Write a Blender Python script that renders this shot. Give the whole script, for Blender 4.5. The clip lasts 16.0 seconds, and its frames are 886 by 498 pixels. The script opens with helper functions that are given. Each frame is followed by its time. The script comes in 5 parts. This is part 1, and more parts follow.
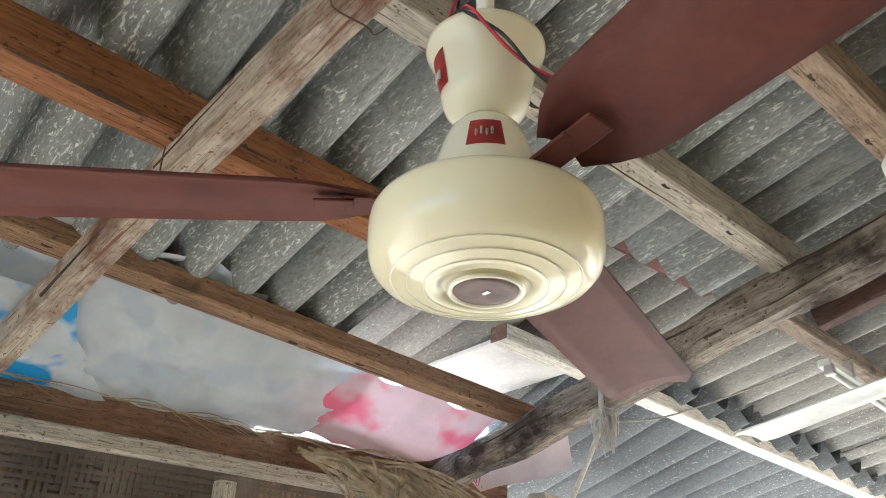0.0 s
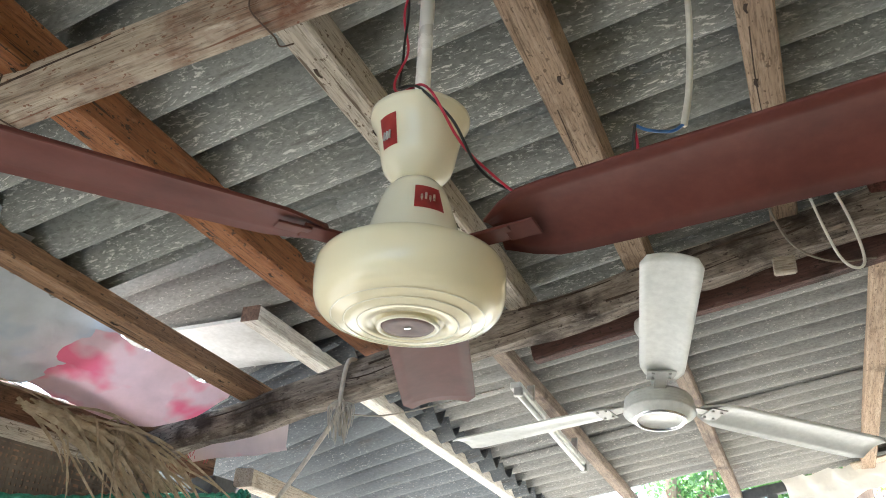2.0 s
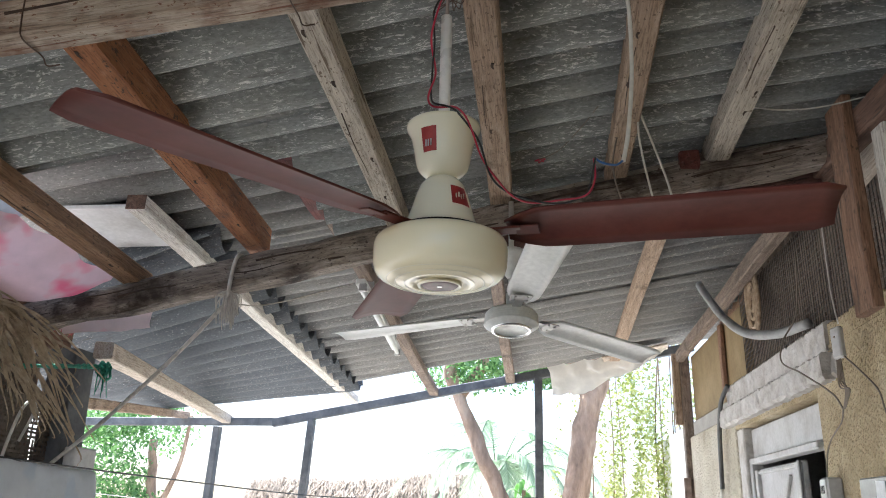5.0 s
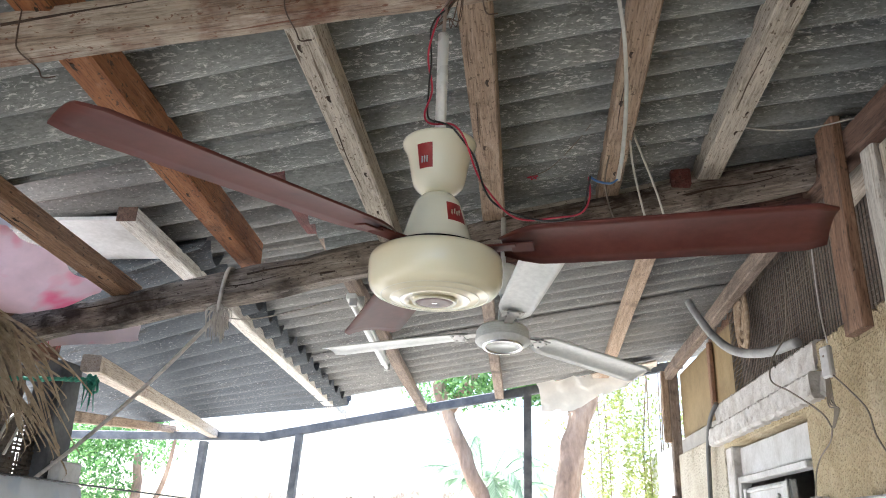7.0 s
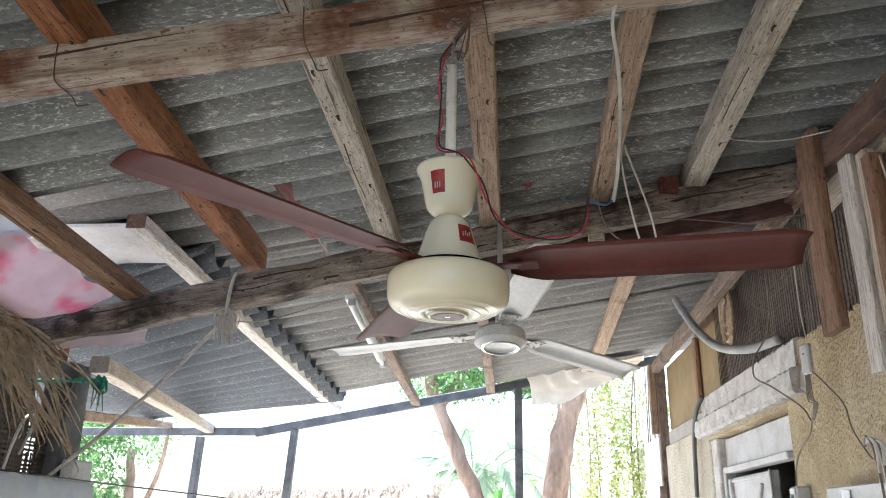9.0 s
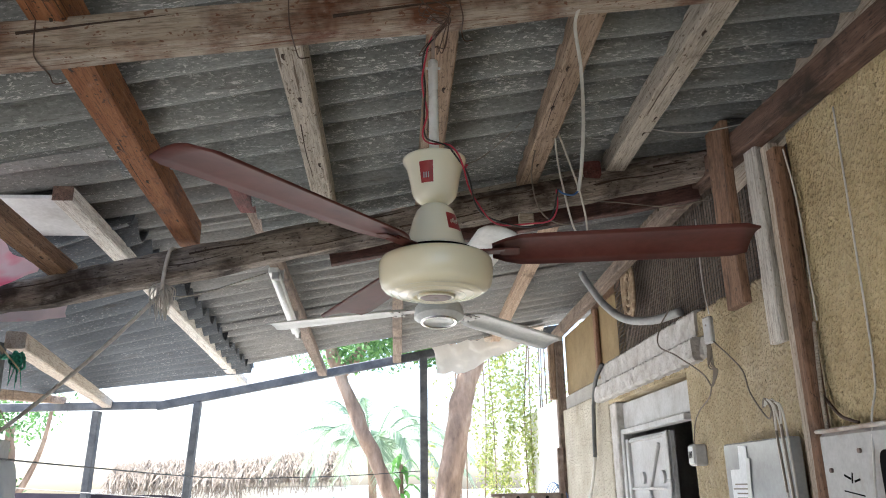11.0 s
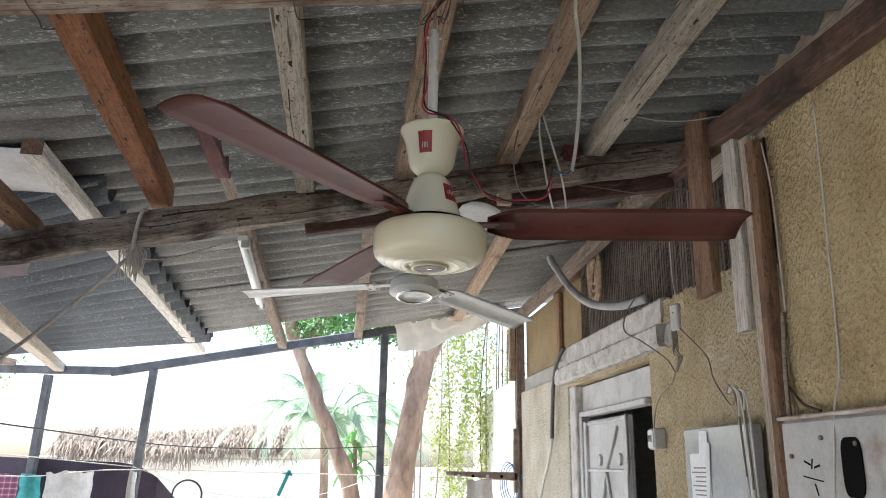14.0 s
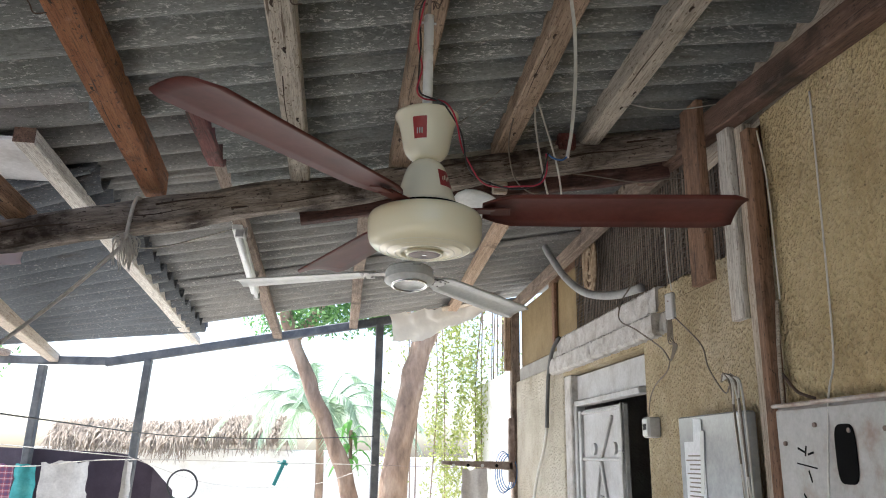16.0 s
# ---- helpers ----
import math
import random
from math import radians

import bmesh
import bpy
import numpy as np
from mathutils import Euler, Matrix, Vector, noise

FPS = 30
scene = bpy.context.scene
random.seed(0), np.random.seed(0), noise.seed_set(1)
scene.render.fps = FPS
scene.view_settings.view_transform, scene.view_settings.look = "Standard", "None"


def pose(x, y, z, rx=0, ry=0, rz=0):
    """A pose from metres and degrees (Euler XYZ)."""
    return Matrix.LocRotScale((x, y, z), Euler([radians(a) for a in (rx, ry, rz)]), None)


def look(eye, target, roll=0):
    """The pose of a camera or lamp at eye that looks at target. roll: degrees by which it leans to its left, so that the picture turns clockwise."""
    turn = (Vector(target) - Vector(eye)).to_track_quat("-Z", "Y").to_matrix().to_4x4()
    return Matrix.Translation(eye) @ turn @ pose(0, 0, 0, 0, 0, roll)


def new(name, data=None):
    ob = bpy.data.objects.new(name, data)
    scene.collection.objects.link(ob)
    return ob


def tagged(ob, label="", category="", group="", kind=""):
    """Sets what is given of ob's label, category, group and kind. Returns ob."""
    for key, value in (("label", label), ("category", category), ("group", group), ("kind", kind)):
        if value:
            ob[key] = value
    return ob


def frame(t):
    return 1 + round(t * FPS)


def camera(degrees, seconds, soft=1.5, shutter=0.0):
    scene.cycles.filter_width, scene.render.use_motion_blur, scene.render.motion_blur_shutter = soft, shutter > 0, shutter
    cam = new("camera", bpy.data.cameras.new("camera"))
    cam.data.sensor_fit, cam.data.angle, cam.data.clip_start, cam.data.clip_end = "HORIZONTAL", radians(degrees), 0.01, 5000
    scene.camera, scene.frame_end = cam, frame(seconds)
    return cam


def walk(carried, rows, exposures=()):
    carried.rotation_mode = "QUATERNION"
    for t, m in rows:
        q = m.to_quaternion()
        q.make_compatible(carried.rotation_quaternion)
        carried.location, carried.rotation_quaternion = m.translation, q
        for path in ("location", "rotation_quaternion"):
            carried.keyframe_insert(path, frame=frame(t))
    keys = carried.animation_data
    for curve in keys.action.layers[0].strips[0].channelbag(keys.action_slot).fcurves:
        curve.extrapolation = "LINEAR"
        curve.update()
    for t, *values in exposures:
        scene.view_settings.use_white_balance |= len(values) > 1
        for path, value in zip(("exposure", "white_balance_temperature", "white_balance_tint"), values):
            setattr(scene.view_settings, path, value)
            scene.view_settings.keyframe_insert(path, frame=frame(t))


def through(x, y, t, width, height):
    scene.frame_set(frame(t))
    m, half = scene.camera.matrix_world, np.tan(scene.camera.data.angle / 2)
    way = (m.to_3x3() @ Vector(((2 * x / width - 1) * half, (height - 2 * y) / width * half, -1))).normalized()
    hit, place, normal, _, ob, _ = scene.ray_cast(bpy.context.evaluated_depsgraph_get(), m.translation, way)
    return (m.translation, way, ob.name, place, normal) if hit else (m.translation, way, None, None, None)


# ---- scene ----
cam = camera(59.6, 16.0, soft=1.0)
PATH = [
    (0, (0.477, -0.451, 1.759), (-0.874, 0.674, 2.712), 1.6),
    (0.5, (0.379, -0.584, 1.752), (-0.721, 0.773, 2.726), 0.3),
    (1, (0.378, -0.665, 1.753), (-0.535, 0.825, 2.726), 1.9),
    (1.5, (0.384, -0.693, 1.749), (-0.442, 0.848, 2.72), 2.7),
    (2, (0.389, -0.743, 1.737), (-0.363, 0.863, 2.663), 2.4),
    (2.5, (0.385, -0.872, 1.701), (-0.296, 0.846, 2.467), 1.3),
    (3, (0.344, -0.983, 1.719), (-0.27, 0.79, 2.411), 0.9),
    (3.5, (0.249, -1.109, 1.69), (-0.156, 0.73, 2.363), -0.3),
    (4, (0.191, -1.207, 1.699), (-0.097, 0.669, 2.332), -0.0),
    (6.5, (0.149, -1.247, 1.709), (-0.065, 0.619, 2.396), 1.9),
    (7, (0.148, -1.241, 1.709), (-0.057, 0.626, 2.396), 1.8),
    (7.5, (0.135, -1.235, 1.71), (-0.06, 0.633, 2.398), 1.7),
    (8, (0.125, -1.255, 1.707), (-0.064, 0.611, 2.401), 1.5),
    (10.5, (0.025, -1.527, 1.719), (0.033, 0.38, 2.322), -0.4),
    (11, (-0.083, -1.496, 1.706), (0.042, 0.41, 2.299), -1.0),
    (11.5, (-0.129, -1.483, 1.706), (0.058, 0.419, 2.295), -0.2),
    (12, (-0.138, -1.481, 1.699), (0.079, 0.418, 2.289), 0.5),
    (12.5, (-0.142, -1.464, 1.693), (0.076, 0.44, 2.265), 0.7),
    (13, (-0.149, -1.466, 1.69), (0.076, 0.443, 2.243), 0.7),
    (13.5, (-0.151, -1.478, 1.691), (0.08, 0.432, 2.238), 0.8),
    (14, (-0.155, -1.481, 1.689), (0.079, 0.429, 2.234), 0.9),
    (14.5, (-0.149, -1.48, 1.687), (0.096, 0.429, 2.232), 0.9),
    (15, (-0.147, -1.476, 1.691), (0.1, 0.434, 2.23), 0.8),
    (15.5, (-0.147, -1.468, 1.683), (0.1, 0.445, 2.211), 0.7),
    (16, (-0.153, -1.473, 1.681), (0.094, 0.441, 2.204), 0.8),
]
walk(cam, [(t, look(eye, target, roll)) for t, eye, target, roll in PATH], exposures=[
    (0.0, 3.05, 6050, 5), (1.5, 3.02, 6050, 5), (2.5, 2.48, 6000, 5), (3.5, 2.12, 5900, 7), (4.1, 1.92, 5850, 10), (6.3, 2.45, 5850, 10),
    (7.0, 2.50, 5850, 10), (8.2, 2.45, 5850, 10), (11.0, 2.10, 5900, 10), (13.0, 1.92, 5950, 10), (16.0, 1.85, 5950, 10),
])

# ---- world, sun, exposure ----
world = bpy.data.worlds.new("sky")
scene.world = world
world.use_nodes = True
wn = world.node_tree
bg = wn.nodes["Background"]
skytex = wn.nodes.new("ShaderNodeTexSky")
skytex.sky_type = "NISHITA"
skytex.sun_disc = False
skytex.sun_elevation = radians(58)
skytex.sun_rotation = radians(300)
skytex.dust_density = 3.0
wn.links.new(skytex.outputs[0], bg.inputs[0])
bg.inputs[1].default_value = 0.15
sun = new("sun", bpy.data.lights.new("sun", "SUN"))
sun.data.energy = 5.0
sun.data.angle = radians(0.5)
sun.data.color = (1.0, 0.96, 0.90)
sun.matrix_world = look((-4.6, 2.65, 8.5), (0, 0, 0))


# ---- materials ----
def nodes_of(name):
    m = bpy.data.materials.new(name)
    m.use_nodes = True
    nt = m.node_tree
    return m, nt, nt.nodes["Principled BSDF"]


def ramp(nt, fac, stops):
    r = nt.nodes.new("ShaderNodeValToRGB")
    el = r.color_ramp.elements
    while len(el) < len(stops):
        el.new(0.5)
    for e, (p, c) in zip(el, stops):
        e.position, e.color = p, (*c, 1)
    nt.links.new(fac, r.inputs[0])
    return r.outputs[0]


def coords(nt, scale, kind="Object"):
    tc = nt.nodes.new("ShaderNodeTexCoord")
    mp = nt.nodes.new("ShaderNodeMapping")
    mp.inputs["Scale"].default_value = scale
    nt.links.new(tc.outputs[kind], mp.inputs[0])
    oi = nt.nodes.new("ShaderNodeObjectInfo")
    sc = nt.nodes.new("ShaderNodeVectorMath")
    sc.operation = "SCALE"
    sc.inputs[0].default_value = (37.0, 19.0, 53.0)
    nt.links.new(oi.outputs["Random"], sc.inputs[3])
    ad = nt.nodes.new("ShaderNodeVectorMath")
    nt.links.new(mp.outputs[0], ad.inputs[0])
    nt.links.new(sc.outputs[0], ad.inputs[1])
    return ad.outputs[0]


def noise_tex(nt, vec, scale, detail=6.0, rough=0.6, dist=0.0):
    n = nt.nodes.new("ShaderNodeTexNoise")
    n.inputs["Scale"].default_value = scale
    n.inputs["Detail"].default_value = detail
    n.inputs["Roughness"].default_value = rough
    n.inputs["Distortion"].default_value = dist
    nt.links.new(vec, n.inputs["Vector"])
    return n.outputs[0]


def mix_col(nt, fac, a, b, mode="MIX"):
    m = nt.nodes.new("ShaderNodeMix")
    m.data_type, m.blend_type = "RGBA", mode
    for sock, v in ((m.inputs[0], fac), (m.inputs[6], a), (m.inputs[7], b)):
        if isinstance(v, (int, float)):
            sock.default_value = v
        elif isinstance(v, tuple):
            sock.default_value = (*v, 1)
        else:
            nt.links.new(v, sock)
    return m.outputs[2]


def bump_to(nt, bsdf, height, strength=0.3, dist=0.01):
    b = nt.nodes.new("ShaderNodeBump")
    b.inputs["Strength"].default_value = strength
    b.inputs["Distance"].default_value = dist
    nt.links.new(height, b.inputs["Height"])
    nt.links.new(b.outputs[0], bsdf.inputs["Normal"])


def wood(name, dark, mid, light, stain=(0.05, 0.035, 0.025), stain_at=0.62, rough=0.8, grain=1.0):
    """Sawn timber with the grain along local x."""
    m, nt, b = nodes_of(name)
    v = coords(nt, (1.2, 16 * grain, 16 * grain))
    g = noise_tex(nt, v, 3.0, 8, 0.65, 0.4)
    col = ramp(nt, g, [(0.28, dark), (0.5, mid), (0.72, light)])
    v2 = coords(nt, (1, 1, 1))
    s = noise_tex(nt, v2, 5.0, 5, 0.6)
    sf = ramp(nt, s, [(stain_at - 0.1, (0, 0, 0)), (stain_at + 0.08, (1, 1, 1))])
    col = mix_col(nt, sf, col, stain)
    fine = noise_tex(nt, coords(nt, (5, 70, 70)), 3.0, 6, 0.75)
    col = mix_col(nt, 0.6, col, ramp(nt, fine, [(0.38, (0.22, 0.19, 0.16)), (0.52, (1, 1, 1))]), "MULTIPLY")
    crack = noise_tex(nt, coords(nt, (1.3, 34, 34)), 2.0, 3, 0.55)
    col = mix_col(nt, ramp(nt, crack, [(0.325, (0.9, 0.9, 0.9)), (0.35, (0, 0, 0))]), col, stain)
    spots = noise_tex(nt, coords(nt, (1, 1.6, 1.6)), 55.0, 3, 0.6)
    col = mix_col(nt, ramp(nt, spots, [(0.35, (0.85, 0.85, 0.85)), (0.375, (0, 0, 0))]), col, stain)
    pale = noise_tex(nt, coords(nt, (3, 9, 9)), 4.0, 6, 0.7)
    col = mix_col(nt, ramp(nt, pale, [(0.58, (0, 0, 0)), (0.75, (0.55, 0.55, 0.55))]), col, tuple(min(1.0, 0.10 + 1.15 * c) for c in light))
    nt.links.new(col, b.inputs["Base Color"])
    b.inputs["Roughness"].default_value = rough
    bump_to(nt, b, fine, 0.8, 0.008)
    return m


def mottled(name, c0, c1, c2, scale=6.0, rough=0.8, bump=0.3, dist=0.006, fine=60.0, metal=0.0, stretch=(1, 1, 1), kind="Object"):
    m, nt, b = nodes_of(name)
    v = coords(nt, stretch, kind)
    big = noise_tex(nt, v, scale, 6, 0.6, 0.2)
    col = ramp(nt, big, [(0.3, c0), (0.5, c1), (0.72, c2)])
    sm = noise_tex(nt, v, fine, 3, 0.6)
    col = mix_col(nt, 0.4, col, ramp(nt, sm, [(0.3, (0.6, 0.6, 0.6)), (0.7, (1, 1, 1))]), "MULTIPLY")
    nt.links.new(col, b.inputs["Base Color"])
    b.inputs["Roughness"].default_value = rough
    b.inputs["Metallic"].default_value = metal
    if bump:
        bump_to(nt, b, sm, bump, dist)
    return m


def plain(name, col, rough=0.5, metal=0.0, vary=0.12):
    return mottled(name, tuple(c * (1 - vary) for c in col), col, tuple(min(1, c * (1 + vary)) for c in col), 9, rough, 0.08, 0.002, 80, metal)


def cement_sheet(name, base, light, fleck, fleck_at, stretch, grime=(0.10, 0.085, 0.07)):
    """Weathered fibre-cement: grey with crisp pale flecks dragged along the corrugation."""
    m, nt, b = nodes_of(name)
    v = coords(nt, (1, 1, 1))
    big = noise_tex(nt, v, 1.3, 5, 0.6)
    col = ramp(nt, big, [(0.3, base), (0.7, light)])
    streak = noise_tex(nt, coords(nt, (0.5, 6, 3)), 7.0, 5, 0.6)
    col = mix_col(nt, ramp(nt, streak, [(0.30, (0.5, 0.5, 0.5)), (0.42, (0, 0, 0))]), col, grime)
    grain = noise_tex(nt, coords(nt, (0.6, 1.5, 1)), 95.0, 3, 0.7)
    col = mix_col(nt, 0.55, col, ramp(nt, grain, [(0.38, (0.55, 0.55, 0.55)), (0.55, (1.0, 1.0, 1.0))]), "MULTIPLY")
    patch = ramp(nt, noise_tex(nt, coords(nt, (0.8, 2.0, 1)), 2.6, 3, 0.6), [(0.38, (0.22, 0.22, 0.22)), (0.58, (1, 1, 1))])
    fl = noise_tex(nt, coords(nt, stretch), 11.0, 8, 0.75, 0.5)
    col = mix_col(nt, mix_col(nt, 1.0, ramp(nt, fl, [(fleck_at - 0.004, (0, 0, 0)), (fleck_at + 0.012, (0.95, 0.95, 0.95))]), patch, "MULTIPLY"), col, fleck)
    sp = noise_tex(nt, coords(nt, (0.7, 1.7, 1.7)), 75.0, 3, 0.7, 0.4)
    col = mix_col(nt, mix_col(nt, 1.0, ramp(nt, sp, [(0.615, (0, 0, 0)), (0.635, (0.9, 0.9, 0.9))]), patch, "MULTIPLY"), col, fleck)
    nt.links.new(col, b.inputs["Base Color"])
    b.inputs["Roughness"].default_value = 0.9
    bump_to(nt, b, sp, 0.35, 0.004)
    return m


def cloth(name, col, through, rough=0.6, blot=None, blot_at=0.55, scale=3.0, soft=0.0):
    """Thin sheeting that lets light through."""
    m, nt, b = nodes_of(name)
    n = noise_tex(nt, coords(nt, (1, 1, 1)), 7, 5, 0.6)
    c = ramp(nt, n, [(0.3, tuple(x * 0.8 for x in col)), (0.7, col)])
    if blot:
        k = noise_tex(nt, coords(nt, (1, 1, 1)), scale, 3, 0.5)
        c = mix_col(nt, ramp(nt, k, [(blot_at - 0.5 * soft, (0, 0, 0)), (blot_at + 0.06 + 0.5 * soft, (1, 1, 1))]), c, blot)
    nt.links.new(c, b.inputs["Base Color"])
    b.inputs["Roughness"].default_value = rough
    bump_to(nt, b, noise_tex(nt, coords(nt, (1, 1, 1)), 8.0, 3, 0.5, 0.3), 0.5, 0.02)
    tr = nt.nodes.new("ShaderNodeBsdfTranslucent")
    nt.links.new(c, tr.inputs[0])
    mx = nt.nodes.new("ShaderNodeMixShader")
    mx.inputs[0].default_value = through
    nt.links.new(b.outputs[0], mx.inputs[1])
    nt.links.new(tr.outputs[0], mx.inputs[2])
    nt.links.new(mx.outputs[0], nt.nodes["Material Output"].inputs[0])
    return m


def stucco(name, c0, c1, c2):
    """Spatter-dash render: rounded droplets of mortar, with dirt and a few chips."""
    m, nt, b = nodes_of(name)
    v = coords(nt, (1, 1, 1))
    big = noise_tex(nt, v, 2.2, 6, 0.6)
    col = ramp(nt, big, [(0.28, c0), (0.5, c1), (0.7, c2)])
    drop = noise_tex(nt, coords(nt, (1, 1, 0.75)), 72.0, 2, 0.45)
    col = mix_col(nt, 0.7, col, ramp(nt, drop, [(0.34, (0.86, 0.83, 0.78)), (0.56, (1, 1, 1))]), "MULTIPLY")
    chips = noise_tex(nt, v, 34.0, 3, 0.6)
    col = mix_col(nt, ramp(nt, chips, [(0.285, (0.85, 0.85, 0.85)), (0.315, (0, 0, 0))]), col, tuple(0.42 * c for c in c0))
    dirt = ramp(nt, noise_tex(nt, coords(nt, (1, 1.3, 0.8)), 3.0, 6, 0.7), [(0.33, (0.66, 0.6, 0.52)), (0.58, (1, 1, 1))])
    col = mix_col(nt, 0.7, col, dirt, "MULTIPLY")
    nt.links.new(col, b.inputs["Base Color"])
    b.inputs["Roughness"].default_value = 0.85
    bump_to(nt, b, drop, 1.0, 0.024)
    return m


def plaid(name, ground, dark, pale):
    """Woven checks: dark bands both ways and thin pale lines between them."""
    m, nt, b = nodes_of(name)
    col = None
    for way in ("X", "Z"):
        w = nt.nodes.new("ShaderNodeTexWave")
        w.bands_direction = way
        w.inputs["Scale"].default_value = 7.0
        w.inputs["Distortion"].default_value = 0.4
        nt.links.new(coords(nt, (1, 1, 1)), w.inputs["Vector"])
        band = ramp(nt, w.outputs["Fac"], [(0.55, (0, 0, 0)), (0.65, (0.55, 0.55, 0.55))])
        line = ramp(nt, w.outputs["Fac"], [(0.04, (0.6, 0.6, 0.6)), (0.08, (0, 0, 0))])
        col = mix_col(nt, line, mix_col(nt, band, col or ground, dark), pale)
    nt.links.new(col, b.inputs["Base Color"])
    b.inputs["Roughness"].default_value = 0.9
    return m


def enamel(name, c0, c1, rough=0.22):
    """Old glossy enamel, a little yellowed in patches."""
    m, nt, b = nodes_of(name)
    n = noise_tex(nt, coords(nt, (1, 1, 1)), 9.0, 3, 0.5)
    nt.links.new(ramp(nt, n, [(0.35, c0), (0.6, c1)]), b.inputs["Base Color"])
    dust = noise_tex(nt, coords(nt, (1, 1, 1)), 40.0, 4, 0.6)
    nt.links.new(ramp(nt, dust, [(0.35, (rough,) * 3), (0.75, (rough + 0.10,) * 3)]), b.inputs["Roughness"])
    return m


M_ROOF = cement_sheet("weathered_cement_sheet", (0.205, 0.217, 0.208), (0.315, 0.325, 0.308), (0.68, 0.68, 0.65), 0.572, (2.2, 11, 8))
M_ROOF2 = cement_sheet("pale_cement_sheet", (0.20, 0.20, 0.195), (0.30, 0.29, 0.27), (0.56, 0.53, 0.48), 0.64, (0.8, 14, 8))
M_ROOF3 = cement_sheet("dark_cement_sheet", (0.10, 0.112, 0.125), (0.16, 0.175, 0.19), (0.40, 0.41, 0.41), 0.68, (2.2, 10, 8))
M_ORANGE = wood("orange_timber", (0.24, 0.085, 0.03), (0.36, 0.14, 0.05), (0.43, 0.19, 0.075), (0.06, 0.035, 0.02), 0.72)
M_GREY = wood("grey_timber", (0.38, 0.325, 0.26), (0.57, 0.51, 0.42), (0.67, 0.615, 0.53), (0.12, 0.08, 0.05), 0.68)
M_DARKBROWN = wood("dark_brown_timber", (0.09, 0.05, 0.035), (0.17, 0.095, 0.065), (0.25, 0.155, 0.11), (0.05, 0.03, 0.02), 0.62)
M_TAN = wood("tan_timber", (0.25, 0.17, 0.11), (0.40, 0.285, 0.195), (0.52, 0.40, 0.295), (0.13, 0.085, 0.05), 0.66)
M_PALE = wood("pale_sawn_timber", (0.42, 0.34, 0.26), (0.58, 0.50, 0.40), (0.68, 0.61, 0.52), (0.32, 0.24, 0.17), 0.68)
M_WHITEWOOD = wood("whitewashed_timber", (0.55, 0.50, 0.44), (0.74, 0.70, 0.63), (0.82, 0.79, 0.73), (0.45, 0.38, 0.30), 0.7)
M_OLD = wood("rotten_grey_timber", (0.12, 0.095, 0.078), (0.31, 0.26, 0.215), (0.50, 0.44, 0.375), (0.045, 0.03, 0.022), 0.55, 0.9, 0.8)
M_BROWN = wood("brown_timber", (0.16, 0.085, 0.05), (0.27, 0.15, 0.09), (0.35, 0.21, 0.13), (0.08, 0.05, 0.03), 0.66)
M_BROWN2 = wood("warm_brown_timber", (0.20, 0.105, 0.055), (0.34, 0.195, 0.105), (0.44, 0.28, 0.17), (0.08, 0.05, 0.03), 0.68)
M_RED = wood("red_stained_timber", (0.10, 0.028, 0.024), (0.19, 0.055, 0.045), (0.27, 0.12, 0.10), (0.05, 0.025, 0.02), 0.6)
M_REDDARK = wood("dark_red_brown_timber", (0.07, 0.032, 0.026), (0.13, 0.062, 0.05), (0.20, 0.11, 0.09), (0.04, 0.025, 0.02), 0.6)
M_STREAK = wood("streaked_timber", (0.34, 0.25, 0.18), (0.50, 0.42, 0.33), (0.60, 0.53, 0.44), (0.17, 0.065, 0.03), 0.54)
M_DARKPOST = mottled("dark_weathered_post", (0.06, 0.065, 0.07), (0.11, 0.115, 0.12), (0.17, 0.17, 0.165), 9, 0.75)
M_CREAM = enamel("cream_enamel", (0.88, 0.83, 0.64), (0.90, 0.855, 0.68), 0.14)
M_MOTOR = enamel("cream_enamel_motor", (0.88, 0.80, 0.55), (0.90, 0.835, 0.605), 0.10)
M_CHROME = plain("chrome_trim", (0.8, 0.8, 0.78), 0.12, 1.0, 0.03)
M_BADGE = mottled("brown_badge", (0.10, 0.05, 0.04), (0.15, 0.08, 0.065), (0.20, 0.12, 0.10), 30, 0.45, 0.05)
M_BLADE = mottled("red_brown_blade_enamel", (0.085, 0.024, 0.018), (0.125, 0.036, 0.027), (0.15, 0.048, 0.038), 8, 0.55, 0.05, 0.002)
M_BLADE.node_tree.nodes["Principled BSDF"].inputs["Specular IOR Level"].default_value = 0.22
M_STICKER = mottled("dark_red_sticker", (0.26, 0.02, 0.02), (0.36, 0.03, 0.03), (0.42, 0.06, 0.05), 30, 0.4, 0.0)
M_FANWHITE = mottled("greyish_white_enamel", (0.62, 0.64, 0.60), (0.72, 0.73, 0.70), (0.78, 0.79, 0.76), 5, 0.32, 0.04, 0.001)
M_RODWHITE = enamel("white_rod_enamel", (0.88, 0.875, 0.85), (0.90, 0.895, 0.88), 0.25)
M_WHITEPAINT = mottled("dirty_white_paint", (0.42, 0.405, 0.38), (0.56, 0.555, 0.54), (0.64, 0.635, 0.63), 5, 0.6, 0.2, 0.003)
M_PLASTER = mottled("chipped_white_plaster", (0.42, 0.385, 0.34), (0.60, 0.575, 0.54), (0.69, 0.67, 0.645), 9, 0.85, 0.7, 0.012, 40)
M_STUCCO = stucco("yellow_stucco", (0.47, 0.37, 0.19), (0.55, 0.445, 0.245), (0.61, 0.51, 0.31))
M_STUCCO2 = stucco("worn_yellow_render", (0.38, 0.30, 0.17), (0.50, 0.415, 0.26), (0.57, 0.50, 0.36))
